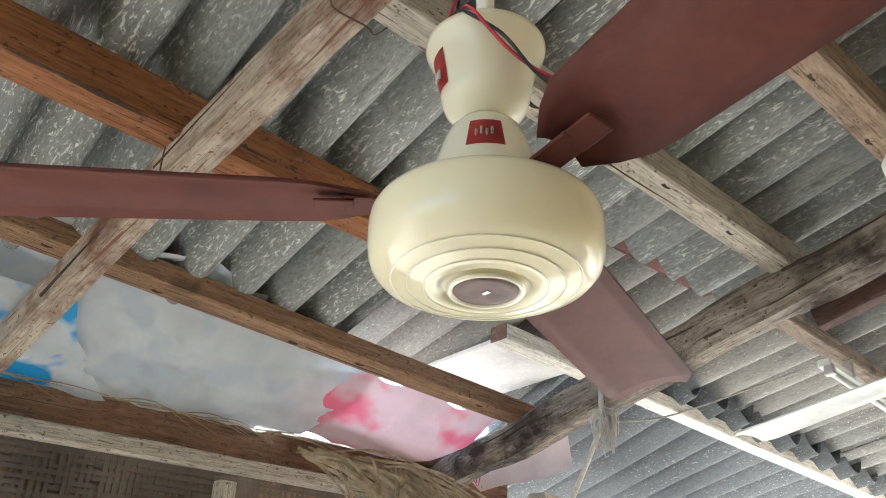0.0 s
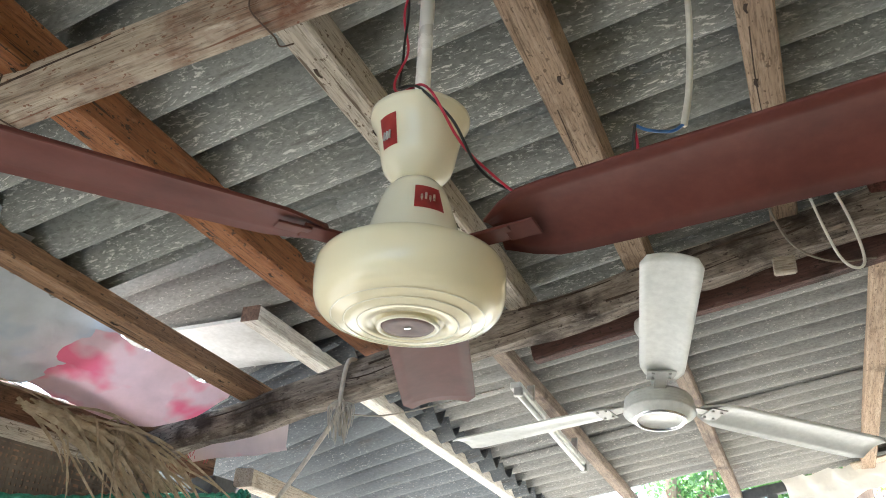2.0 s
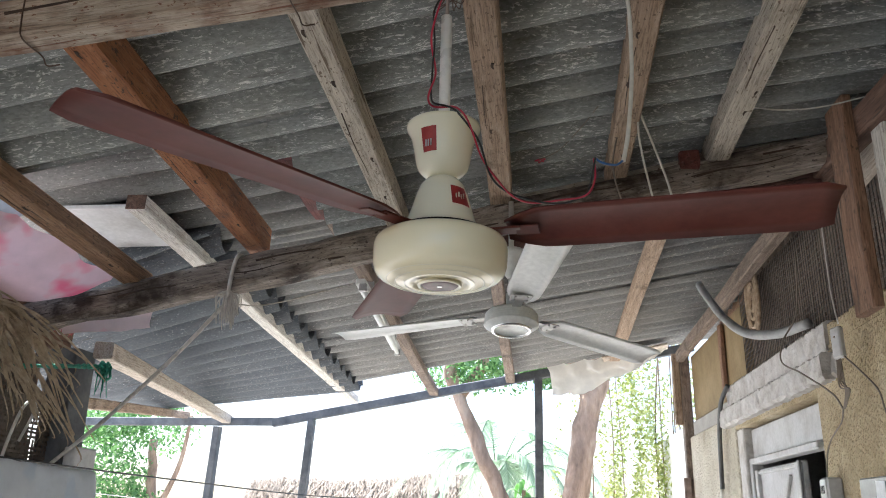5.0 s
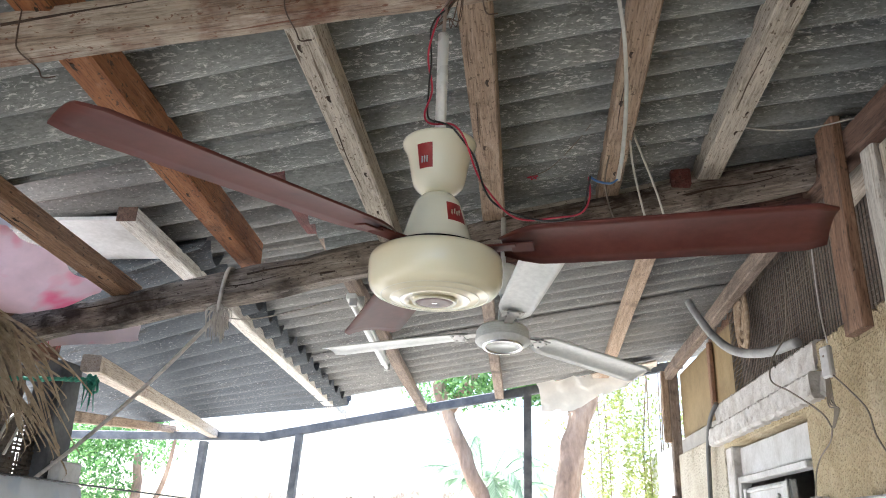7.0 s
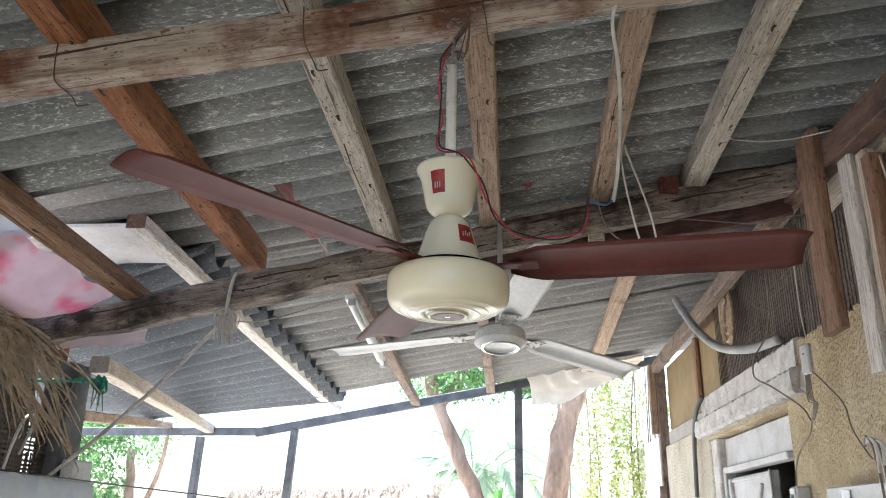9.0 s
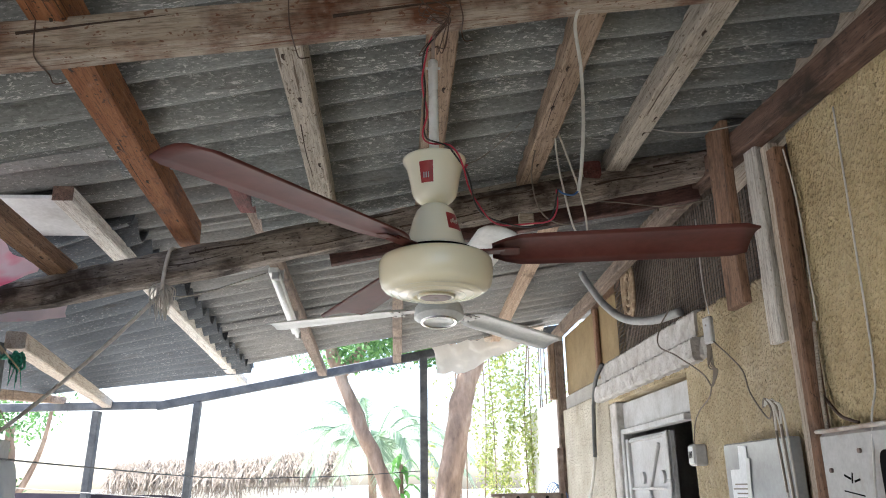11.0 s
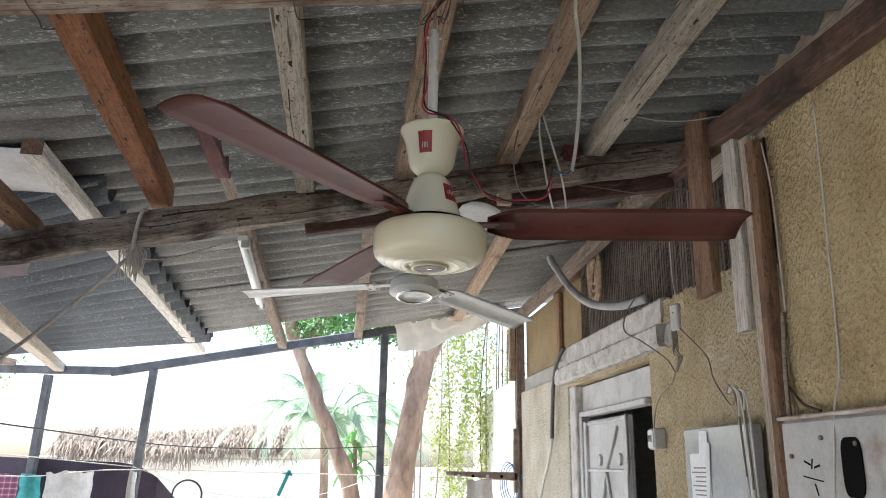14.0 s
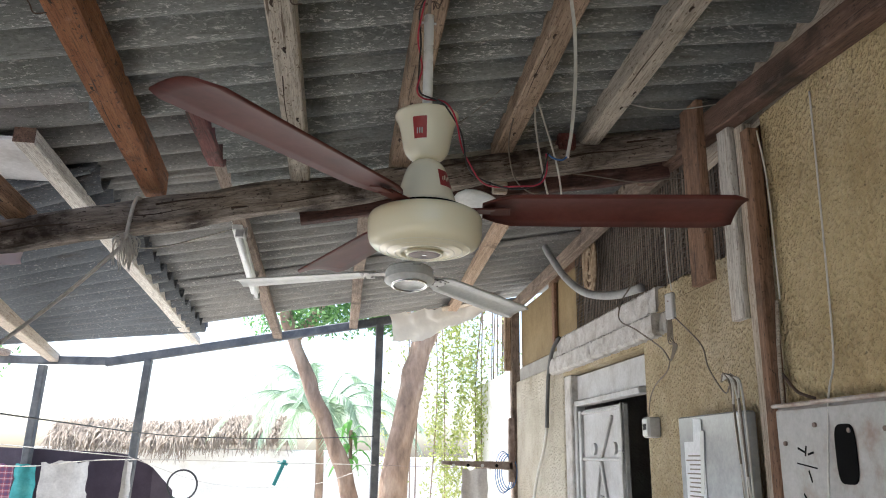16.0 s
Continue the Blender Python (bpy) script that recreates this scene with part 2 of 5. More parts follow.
M_CONCRETE = mottled("grey_concrete", (0.30, 0.28, 0.25), (0.40, 0.38, 0.34), (0.47, 0.45, 0.41), 4, 0.9, 0.4, 0.01)
M_SAND = mottled("pale_sandy_ground", (0.42, 0.395, 0.35), (0.52, 0.49, 0.44), (0.60, 0.57, 0.52), 1.2, 0.95, 0.4, 0.02, 30)
M_FLOOR = mottled("worn_concrete_floor", (0.23, 0.22, 0.20), (0.30, 0.285, 0.26), (0.37, 0.35, 0.32), 1.5, 0.85, 0.3, 0.008, 30)
M_BLACK = plain("flat_black", (0.008, 0.008, 0.008), 0.7)
# almost no specular, so the plate standing for a hole stays dark
M_BLACK.node_tree.nodes["Principled BSDF"].inputs["Specular IOR Level"].default_value = 0.02
M_REDWIRE = plain("red_cable", (0.55, 0.03, 0.07), 0.45)
M_BLACKWIRE = plain("black_cable", (0.025, 0.025, 0.025), 0.45)
M_BLUEWIRE = plain("blue_cable", (0.05, 0.16, 0.42), 0.45)
M_WHITEWIRE = plain("white_cable", (0.66, 0.64, 0.58), 0.5)
M_GREYWIRE = plain("dusty_brown_cable", (0.21, 0.175, 0.135), 0.6)
M_DARKWIRE = plain("brown_binding_wire", (0.10, 0.06, 0.04), 0.6)
M_ROPE = mottled("frayed_rope", (0.42, 0.38, 0.33), (0.58, 0.54, 0.48), (0.68, 0.64, 0.58), 40, 0.95, 0.5, 0.004)
M_GREENROPE = mottled("green_rope", (0.02, 0.16, 0.10), (0.03, 0.26, 0.17), (0.06, 0.34, 0.24), 60, 0.7, 0.4, 0.004)
M_TARP = cloth("white_tarpaulin", (0.64, 0.67, 0.70), 0.3, 0.45, (0.50, 0.56, 0.62), 0.56, 5.0)
M_TARPBLUE = cloth("blue_printed_tarpaulin", (0.72, 0.76, 0.80), 0.35, 0.5, (0.03, 0.36, 0.75), 0.49, 5.0)
M_PINK = cloth("pink_white_tarpaulin", (0.84, 0.60, 0.63), 0.34, 0.45, (0.80, 0.17, 0.27), 0.53, 4.2, 0.05)
M_PINKPALE = cloth("faded_pink_tarpaulin", (0.72, 0.60, 0.61), 0.10, 0.5, (0.74, 0.42, 0.47), 0.6, 4.0)
M_POLY = cloth("clear_plastic_sheet", (0.76, 0.72, 0.65), 0.22, 0.3)
M_MAT = mottled("brown_woven_mat", (0.13, 0.08, 0.055), (0.25, 0.155, 0.105), (0.36, 0.24, 0.165), 7, 0.85, 0.3, 0.003)
M_PALM = mottled("dry_palm_leaf", (0.22, 0.16, 0.10), (0.38, 0.30, 0.20), (0.52, 0.43, 0.31), 22, 0.8, 0.3, 0.003)
M_NET = mottled("dark_woven_net", (0.08, 0.065, 0.05), (0.15, 0.12, 0.095), (0.23, 0.19, 0.15), 4, 0.85, 0.3)
M_WIREMESH = mottled("rusty_wire_mesh", (0.07, 0.06, 0.05), (0.12, 0.105, 0.09), (0.18, 0.15, 0.12), 6, 0.6, 0.2, 0.002, 60, 0.4)
M_STEEL = mottled("galvanised_steel", (0.36, 0.35, 0.33), (0.50, 0.49, 0.47), (0.58, 0.57, 0.55), 8, 0.45, 0.1, 0.002, 60, 0.7)
M_RUST = mottled("rusted_steel", (0.14, 0.09, 0.07), (0.24, 0.18, 0.15), (0.34, 0.28, 0.24), 14, 0.75, 0.3, 0.003)
M_HOSE = mottled("grey_conduit", (0.24, 0.24, 0.23), (0.33, 0.33, 0.32), (0.40, 0.40, 0.38), 9, 0.5, 0.1)
M_DARKHOSE = mottled("dark_grey_conduit", (0.07, 0.07, 0.068), (0.11, 0.11, 0.105), (0.16, 0.155, 0.15), 9, 0.55, 0.1)
M_BARK = mottled("tree_bark", (0.13, 0.09, 0.062), (0.29, 0.20, 0.14), (0.42, 0.32, 0.235), 7, 0.9, 0.8, 0.02, 35, 0, (1, 1, 0.35))
M_THATCH = mottled("dry_thatch", (0.16, 0.12, 0.085), (0.30, 0.24, 0.18), (0.46, 0.39, 0.32), 10, 0.9, 0.3)
M_HULL = mottled("dark_purple_hull_paint", (0.028, 0.018, 0.032), (0.042, 0.028, 0.046), (0.06, 0.042, 0.062), 5, 0.6, 0.1)
M_YARD = mottled("whitewashed_wall", (0.66, 0.62, 0.55), (0.78, 0.75, 0.69), (0.83, 0.81, 0.77), 3, 0.9, 0.3, 0.01)
M_WICKER = mottled("woven_wicker", (0.24, 0.16, 0.10), (0.42, 0.31, 0.20), (0.58, 0.46, 0.32), 25, 0.8, 0.6, 0.006, 70)


def leaf_mat(name, c0, c1):
    m, nt, b = nodes_of(name)
    g = nt.nodes.new("ShaderNodeNewGeometry")
    c = ramp(nt, g.outputs["Random Per Island"], [(0.0, c0), (1.0, c1)])
    nt.links.new(c, b.inputs["Base Color"])
    b.inputs["Roughness"].default_value = 0.5
    tr = nt.nodes.new("ShaderNodeBsdfTranslucent")
    nt.links.new(c, tr.inputs[0])
    mx = nt.nodes.new("ShaderNodeMixShader")
    mx.inputs[0].default_value = 0.4
    nt.links.new(b.outputs[0], mx.inputs[1])
    nt.links.new(tr.outputs[0], mx.inputs[2])
    nt.links.new(mx.outputs[0], nt.nodes["Material Output"].inputs[0])
    return m


M_LEAF = leaf_mat("green_leaves", (0.06, 0.16, 0.045), (0.20, 0.36, 0.12))
M_LEAF2 = leaf_mat("yellow_green_creeper", (0.30, 0.36, 0.09), (0.58, 0.60, 0.24))
M_BROAD = leaf_mat("broad_green_leaf", (0.08, 0.24, 0.04), (0.20, 0.42, 0.10))
M_FROND = leaf_mat("palm_frond_green", (0.22, 0.32, 0.20), (0.40, 0.50, 0.36))


# ---- mesh helpers ----
rnd = random.Random(7)


def mesh_ob(name, bm, mat, m=None, parent=None, smooth=False):
    me = bpy.data.meshes.new(name)
    bmesh.ops.recalc_face_normals(bm, faces=bm.faces)
    bm.to_mesh(me)
    bm.free()
    if smooth:
        me.shade_smooth()
    for one in mat if isinstance(mat, (list, tuple)) else [mat]:
        me.materials.append(one)
    ob = new(name, me)
    if parent:
        ob.parent = parent
    if m is not None:
        ob.matrix_basis = m
    return ob


def part(name, bm, mat, parent, label="", smooth=False, m=None):
    ob = mesh_ob(name, bm, mat, m, parent, smooth)
    if label:
        ob["label"] = label
    return ob


def base(name, at, label, category, group="", kind=""):
    ob = new(name)
    ob.empty_display_size = 0.05
    ob.matrix_basis = at if isinstance(at, Matrix) else Matrix.Translation(at)
    return tagged(ob, label, category, group, kind)


def add_box(bm, c, s, bevel=0.0, rot=None):
    """A box of size s round c, with bevelled edges."""
    m = Matrix.Translation(c)
    if rot is not None:
        m = m @ rot
    r = bmesh.ops.create_cube(bm, size=1.0, matrix=m @ Matrix.Diagonal((*s, 1)))
    if bevel:
        es = list({e for v in r["verts"] for e in v.link_edges})
        bmesh.ops.bevel(bm, geom=es, offset=bevel, segments=1, affect="EDGES")


def box_bm(c, s, bevel=0.0, rot=None):
    bm = bmesh.new()
    add_box(bm, c, s, bevel, rot)
    return bm


def lathe(bm, profile, seg=48, at=(0, 0, 0)):
    """Turns (radius, height) pairs round the upright axis."""
    rings = []
    for r, z in profile:
        if r < 1e-5:
            rings.append([bm.verts.new((at[0], at[1], at[2] + z))])
        else:
            rings.append([bm.verts.new((at[0] + r * math.cos(2 * math.pi * k / seg), at[1] + r * math.sin(2 * math.pi * k / seg), at[2] + z)) for k in range(seg)])
    for a, b in zip(rings, rings[1:]):
        for k in range(seg):
            j = (k + 1) % seg
            if len(a) == 1 and len(b) > 1:
                bm.faces.new((a[0], b[k], b[j]))
            elif len(b) == 1 and len(a) > 1:
                bm.faces.new((a[k], a[j], b[0]))
            elif len(a) > 1:
                bm.faces.new((a[k], a[j], b[j], b[k]))
    return bm


def smooth_path(pts, n=8):
    """Catmull-Rom through the points."""
    p = [Vector(q) for q in pts]
    p = [2 * p[0] - p[1]] + p + [2 * p[-1] - p[-2]]
    out = []
    for i in range(1, len(p) - 2):
        for k in range(n):
            t = k / n
            a, b, c, d = p[i - 1 : i + 3]
            out.append(0.5 * (2 * b + (c - a) * t + (2 * a - 5 * b + 4 * c - d) * t * t + (3 * b - a - 3 * c + d) * t**3))
    out.append(p[-2])
    return out


def add_tube(bm, pts, r, seg=6, r_end=None):
    """A round tube along the points."""
    pts = [Vector(p) for p in pts]
    rings = []
    up = Vector((0.13, 0.21, 0.97))
    for i, p in enumerate(pts):
        d = (pts[min(i + 1, len(pts) - 1)] - pts[max(i - 1, 0)]).normalized()
        u = d.cross(up)
        if u.length < 0.05:
            u = d.cross(Vector((1, 0, 0)))
        u.normalize()
        w = d.cross(u)
        q = r if r_end is None else r + (r_end - r) * i / (len(pts) - 1)
        rings.append([bm.verts.new(p + q * (math.cos(2 * math.pi * k / seg) * u + math.sin(2 * math.pi * k / seg) * w)) for k in range(seg)])
        up = -w
    for a, b in zip(rings, rings[1:]):
        for k in range(seg):
            j = (k + 1) % seg
            bm.faces.new((a[k], a[j], b[j], b[k]))
    bm.faces.new(rings[0])
    bm.faces.new(rings[-1])


def tube_bm(pts, r, n=8, seg=6, r_end=None):
    bm = bmesh.new()
    add_tube(bm, smooth_path(pts, n) if n else pts, r, seg, r_end)
    return bm


def timber_bm(length, w, h, rough=0.003, seg=14, cham=0.006, seed=0, wane=0.0):
    """A sawn length of timber along local x, its section w by h round the axis, with worn arrises."""
    bm = bmesh.new()
    c = cham
    prof = [(-w / 2 + c, -h / 2), (w / 2 - c, -h / 2), (w / 2, -h / 2 + c), (w / 2, h / 2 - c), (w / 2 - c, h / 2), (-w / 2 + c, h / 2), (-w / 2, h / 2 - c), (-w / 2, -h / 2 + c)]
    rings = []
    for i in range(seg + 1):
        x = length * (i / seg - 0.5)
        sway = 0.6 * rough * math.sin(i * 0.9 + seed)
        ring = []
        for k, (a, b) in enumerate(prof):
            q = Vector((x * 5 + seed * 3.1, k * 1.7, seed))
            f = 1 + wane * min(0, noise.noise(q * 0.6))
            ring.append(bm.verts.new((x, a * f + sway + rough * noise.noise(q), b * f + rough * noise.noise(q + Vector((9, 4, 2))))))
        rings.append(ring)
    for a, b in zip(rings, rings[1:]):
        for k in range(8):
            j = (k + 1) % 8
            bm.faces.new((a[k], a[j], b[j], b[k]))
    bm.faces.new(rings[0])
    bm.faces.new(rings[-1])
    return bm


def along(p0, p1, roll=0.0):
    """The pose of a timber from p0 to p1: local x along it, local z as near to up as can be."""
    p0, p1 = Vector(p0), Vector(p1)
    x = (p1 - p0).normalized()
    y = Vector((0, 0, 1)).cross(x)
    if y.length < 1e-3:
        y = Vector((0, 1, 0))
    y.normalize()
    z = x.cross(y)
    m = Matrix((x, y, z)).transposed().to_4x4()
    return Matrix.Translation((p0 + p1) / 2) @ m @ Matrix.Rotation(radians(roll), 4, "X")


SEED = [0]


def timber(name, p0, p1, w, h, mat, label, category="beam", group="", kind="", rough=0.003, roll=0.0, parent=None, seg=14, cham=0.006, wane=0.0):
    SEED[0] += 1
    bm = timber_bm((Vector(p1) - Vector(p0)).length, w, h, rough, seg, cham, SEED[0], wane)
    ob = mesh_ob(name, bm, mat, along(p0, p1, roll), parent)
    if parent:
        if label:
            ob["label"] = label
        return ob
    return tagged(ob, label, category, group, kind)


def cloth_bm(corner_rows, nu=24, nv=16, sag=0.0, wrinkle=0.012, seed=0, freq=6.0):
    """A sheet over rows of points (each row the same count), wrinkled."""
    rows = [smooth_path(r, max(1, nu // (len(r) - 1))) for r in corner_rows]
    cols = [smooth_path(c, max(1, nv // (len(corner_rows) - 1))) for c in zip(*rows)]
    bm = bmesh.new()
    vs = []
    for i, c in enumerate(cols):
        line = []
        for j, p in enumerate(c):
            u, v = i / (len(cols) - 1), j / (len(c) - 1)
            d = noise.noise(p * freq + Vector((seed, 0, 0))) + 0.5 * noise.noise(p * freq * 2.3 + Vector((0, seed, 0)))
            q = p + Vector((0.5, 0.2, 0.8)) * wrinkle * d
            q.z -= sag * 16 * u * (1 - u) * v * (1 - v)
            line.append(bm.verts.new(q))
        vs.append(line)
    for a, b in zip(vs, vs[1:]):
        for k in range(len(a) - 1):
            bm.faces.new((a[k], a[k + 1], b[k + 1], b[k]))
    return bm


# ---- setting ----
def z_near(x, y):
    """Underside of the near purlins."""
    return 2.845 + 0.20 * x - 0.03 * max(x, 0.0) ** 2 - 0.03 * y


def z_far(x, y):
    return 3.165 + 0.18 * x - 0.065 * y


def corrugated(name, sheets, pitch, amp, mat, label, skew=0.25, thick=0.007, nx=10, cusp=0.0):
    """Corrugated sheets with the waves running along x. Each: x0, x1, y0, y1, height function, offset, wobble."""
    verts, faces = [], []
    for x0, x1, y0, y1, hf, dz, wob in sheets:
        ny = max(4, int((y1 - y0) / pitch * 14))
        start = len(verts)
        for side in (0, 1):
            for j in range(ny + 1):
                y = y0 + (y1 - y0) * j / ny
                for i in range(nx + 1):
                    x = x0 + (x1 - x0) * i / nx
                    q = Vector((x * 2.0, y * 2.0, dz * 90))
                    ph = 2 * math.pi * y / pitch
                    wave = 0.62 * math.asin(0.985 * math.sin(ph + skew * math.sin(ph))) + 0.12 * math.sin(ph)
                    wave = (1 - cusp) * wave + cusp * (1 - 2 * abs(math.sin(0.5 * ph + 0.12 * math.sin(ph))) ** 0.8)
                    z = hf(x, y) + dz + amp * wave + wob * noise.noise(q) + side * thick
                    jag = 0.012 * noise.noise(Vector((y * 9, dz * 50, 3))) if i in (0, nx) else 0
                    verts.append((x + jag, y, z))
        row, block = nx + 1, (ny + 1) * (nx + 1)
        for j in range(ny):
            for i in range(nx):
                a = start + j * row + i
                faces.append((a, a + 1, a + row + 1, a + row))
                b = a + block
                faces.append((b, b + row, b + row + 1, b + 1))
        for j in range(ny):
            for i in (0, nx):
                a = start + j * row + i
                faces.append((a, a + row, a + row + block, a + block))
        for i in range(nx):
            for j in (0, ny):
                a = start + j * row + i
                faces.append((a, a + 1, a + 1 + block, a + block))
    me = bpy.data.meshes.new(name)
    me.from_pydata(verts, [], faces)
    me.update()
    bm = bmesh.new()
    bm.from_mesh(me)
    bpy.data.meshes.remove(me)
    return tagged(mesh_ob(name, bm, mat, smooth=True), label, "roof", kind="structure")


# ground and floor
bm = bmesh.new()
bmesh.ops.create_grid(bm, x_segments=60, y_segments=60, size=400)
tagged(mesh_ob("ground", bm, M_SAND), "pale sandy yard ground reaching to the horizon", "ground", kind="structure")
# unseen from below the roof; extent and grey are set for bounce light
tagged(mesh_ob("floor", box_bm((-0.9, 0.45, 0.03), (5.0, 7.0, 0.08), 0.01), M_FLOOR), "worn grey concrete floor under the shed roof", "floor", kind="structure")

SHEET = lambda x, y: z_near(x, y) + 0.107
corrugated("ceiling_near", [
    (-2.15, 1.95, -2.9, -1.15, SHEET, 0.0, 0.006),
    (-2.15, 1.95, -1.2, -0.22, SHEET, 0.011, 0.006),
    (-2.15, 1.95, -0.28, 0.72, SHEET, 0.0, 0.006),
    (-0.97, -0.61, 0.68, 0.97, SHEET, 0.011, 0.006),
    (-0.63, 1.95, 0.68, 1.68, SHEET, 0.011, 0.006),
], 0.1385, 0.049, M_ROOF, "dark weathered corrugated cement roof sheets with pale flecks", -0.35, cusp=0.9)


def z_left(x, y):
    u, v = (-1.3 - x) / 1.45, (y - 1.8) / 3.4
    return (1 - v) * ((1 - u) * 2.875 + u * 2.36) + v * ((1 - u) * 2.665 + u * 2.56)


FARSHEET = lambda x, y: z_far(x, y) + 0.104
corrugated("ceiling_far", [
    (-1.98, -0.55, 0.50, 2.05, FARSHEET, 0.002, 0.006),
    (-0.60, 1.95, 1.15, 1.62, FARSHEET, 0.002, 0.006),
    (-1.42, 1.95, 1.56, 2.6, FARSHEET, 0.012, 0.006),
    (-1.42, 1.95, 2.55, 3.75, FARSHEET, 0.022, 0.006),
    (-1.42, 1.95, 3.7, 4.85, FARSHEET, 0.012, 0.006),
    (-0.04, 1.95, 4.8, 5.52, FARSHEET, 0.022, 0.006),
], 0.166, 0.066, M_ROOF2, "pale grey corrugated cement sheets of the lower far roof", -0.5, cusp=0.85)

corrugated("ceiling_low", [
    (-3.0, -1.24, 1.75, 3.4, z_left, 0.0, 0.006),
    (-3.0, -1.24, 3.35, 4.95, z_left, 0.006, 0.006),
], 0.205, 0.078, M_ROOF3, "dark grey corrugated cement sheets at the low side", -0.5, cusp=0.85)

# ---- house wall ----
M_PANEL = mottled("smooth_yellow_panel", (0.19, 0.13, 0.055), (0.27, 0.19, 0.085), (0.33, 0.24, 0.12), 4, 0.7, 0.15, 0.003)
M_PALEWALL = stucco("lime_washed_wall", (0.47, 0.42, 0.32), (0.58, 0.535, 0.43), (0.65, 0.61, 0.52))
WX = 1.29   # face of the stucco wall
DX = 1.335  # face of the wall with the door


def wall_blocks(name, blocks, mat, label, cat="wall"):
    bm = bmesh.new()
    for (x0, x1, y0, y1, z0, z1) in blocks:
        add_box(bm, ((x0 + x1) / 2, (y0 + y1) / 2, (z0 + z1) / 2), (x1 - x0, y1 - y0, z1 - z0), 0.008)
    return tagged(mesh_ob(name, bm, mat), label, cat, kind="structure")


tagged(mesh_ob("wall_near", box_bm((WX + 0.09, -1.2, 1.44), (0.2, 4.2, 2.88), 0.008), M_STUCCO), "yellow spatter-dash stucco house wall", "wall", kind="structure")
# worn wall round the door, with a broken top edge
bm = bmesh.new()
for y0, y1, z0, z1 in ((0.90, 2.21, 0.0, 2.40), (2.21, 3.635, 2.225, 2.40)):
    add_box(bm, (DX + 0.1, (y0 + y1) / 2, (z0 + z1) / 2), (0.2, y1 - y0 - 0.004, z1 - z0), 0.006)
for k in range(26):
    y = 0.93 + k * 0.043
    h = 0.075 + 0.028 * noise.noise(Vector((k * 0.45, 2, 1))) + 0.012 * noise.noise(Vector((k * 1.9, 5, 1))) - (0.05 if k < 3 else 0)
    add_box(bm, (DX + 0.1, y, 2.395 + h / 2), (0.19, 0.048, h + 0.02), 0.007)
tagged(mesh_ob("wall_door", bm, M_STUCCO2), "worn pale yellow rendered wall with broken top edge", "wall", kind="structure")
wall_blocks("wall_far", [(DX, DX + 0.2, 3.638, 5.05, 0.0, 2.32)], M_PALEWALL, "pale worn lime-washed wall beyond the door")
wall_blocks("door_reveal", [(DX + 0.006, DX + 0.2, 3.50, 3.636, 0.0, 2.225)], M_PLASTER, "chipped white plaster reveal beside the door", "trim")
# lintel: a proud rough lower course and a set-back upper course
lintel = base("lintel", (DX, 2.93, 2.32), "chipped white plastered concrete lintel over the door", "lintel", kind="structure")


def rough_course(x0, x1, y0, y1, z0, z1, n, jit, seed):
    """A cast course with an uneven face and nibbled arrises."""
    bm = bmesh.new()
    rings = []
    for i in range(n + 1):
        y = y0 + (y1 - y0) * i / n
        q = Vector((i * 0.9, seed, 0.5))
        d = [jit * noise.noise(q + Vector((0, 0, 3.1 * k))) for k in range(8)]
        c = 0.008 + 0.5 * jit * (1 + noise.noise(q * 2.3))
        rings.append([bm.verts.new(p) for p in ((x1, y, z0), (x0 + c, y, z0 + d[0]), (x0 + d[1], y, z0 + c + d[2]), (x0 + d[3], y, (z0 + z1) / 2), (x0 + d[4], y, z1 - c + d[5]), (x0 + c, y, z1 + d[6]), (x1, y, z1 + d[7]))])
    for a, b in zip(rings, rings[1:]):
        for k in range(7):
            j = (k + 1) % 7
            bm.faces.new((a[k], a[j], b[j], b[k]))
    bm.faces.new(rings[0])
    bm.faces.new(rings[-1])
    return bm


part("lower_step", rough_course(-0.052, 0.12, -0.96, 0.86, -0.070, 0.040, 90, 0.010, 2.0), M_PLASTER, lintel)
part("upper_step", rough_course(-0.008, 0.12, -0.925, 0.82, 0.044, 0.178, 84, 0.009, 7.0), M_PLASTER, lintel)
part("broken_end", rough_course(-0.012, 0.12, -1.04, -0.965, -0.065, 0.045, 6, 0.014, 4.0), M_CONCRETE, lintel, "broken grey end of the lintel")

# door
door = base("door_1", (DX + 0.07, 2.93, 0.07), "white metal double door with one leaf open", "door", kind="structure")
bm = bmesh.new()
add_box(bm, (-0.01, 0.545, 0.98), (0.07, 0.05, 1.96), 0.006)
add_box(bm, (-0.01, 0.0, 1.965), (0.07, 1.13, 0.035), 0.006)
part("door_frame", bm, M_WHITEPAINT, door)
part("transom_panel", box_bm((0.0, -0.02, 2.065), (0.03, 1.19, 0.16), 0.004), M_WHITEPAINT, door)
leaf = part("door_leaf", box_bm((0.0, 0.13, 0.97), (0.030, 0.76, 1.90), 0.005), M_WHITEPAINT, door)
bm = bmesh.new()
for y in (-0.225, 0.485):
    add_box(bm, (-0.024, y, 0.97), (0.024, 0.045, 1.89), 0.004)
for z in (0.1, 0.95, 1.62, 1.90):
    add_box(bm, (-0.022, 0.13, z), (0.016, 0.66, 0.018), 0.004)
part("leaf_frame", bm, M_WHITEPAINT, leaf)
for sx in (-1, 1):
    for off, z, ln in ((0.115, 1.33, 0.60), (0.06, 1.22, 0.42)):
        part("ornament_bar", box_bm((-0.024, 0.13 + sx * off, z), (0.016, 0.020, ln), 0.003, Matrix.Rotation(sx * 0.38, 4, "X")), M_WHITEPAINT, leaf)
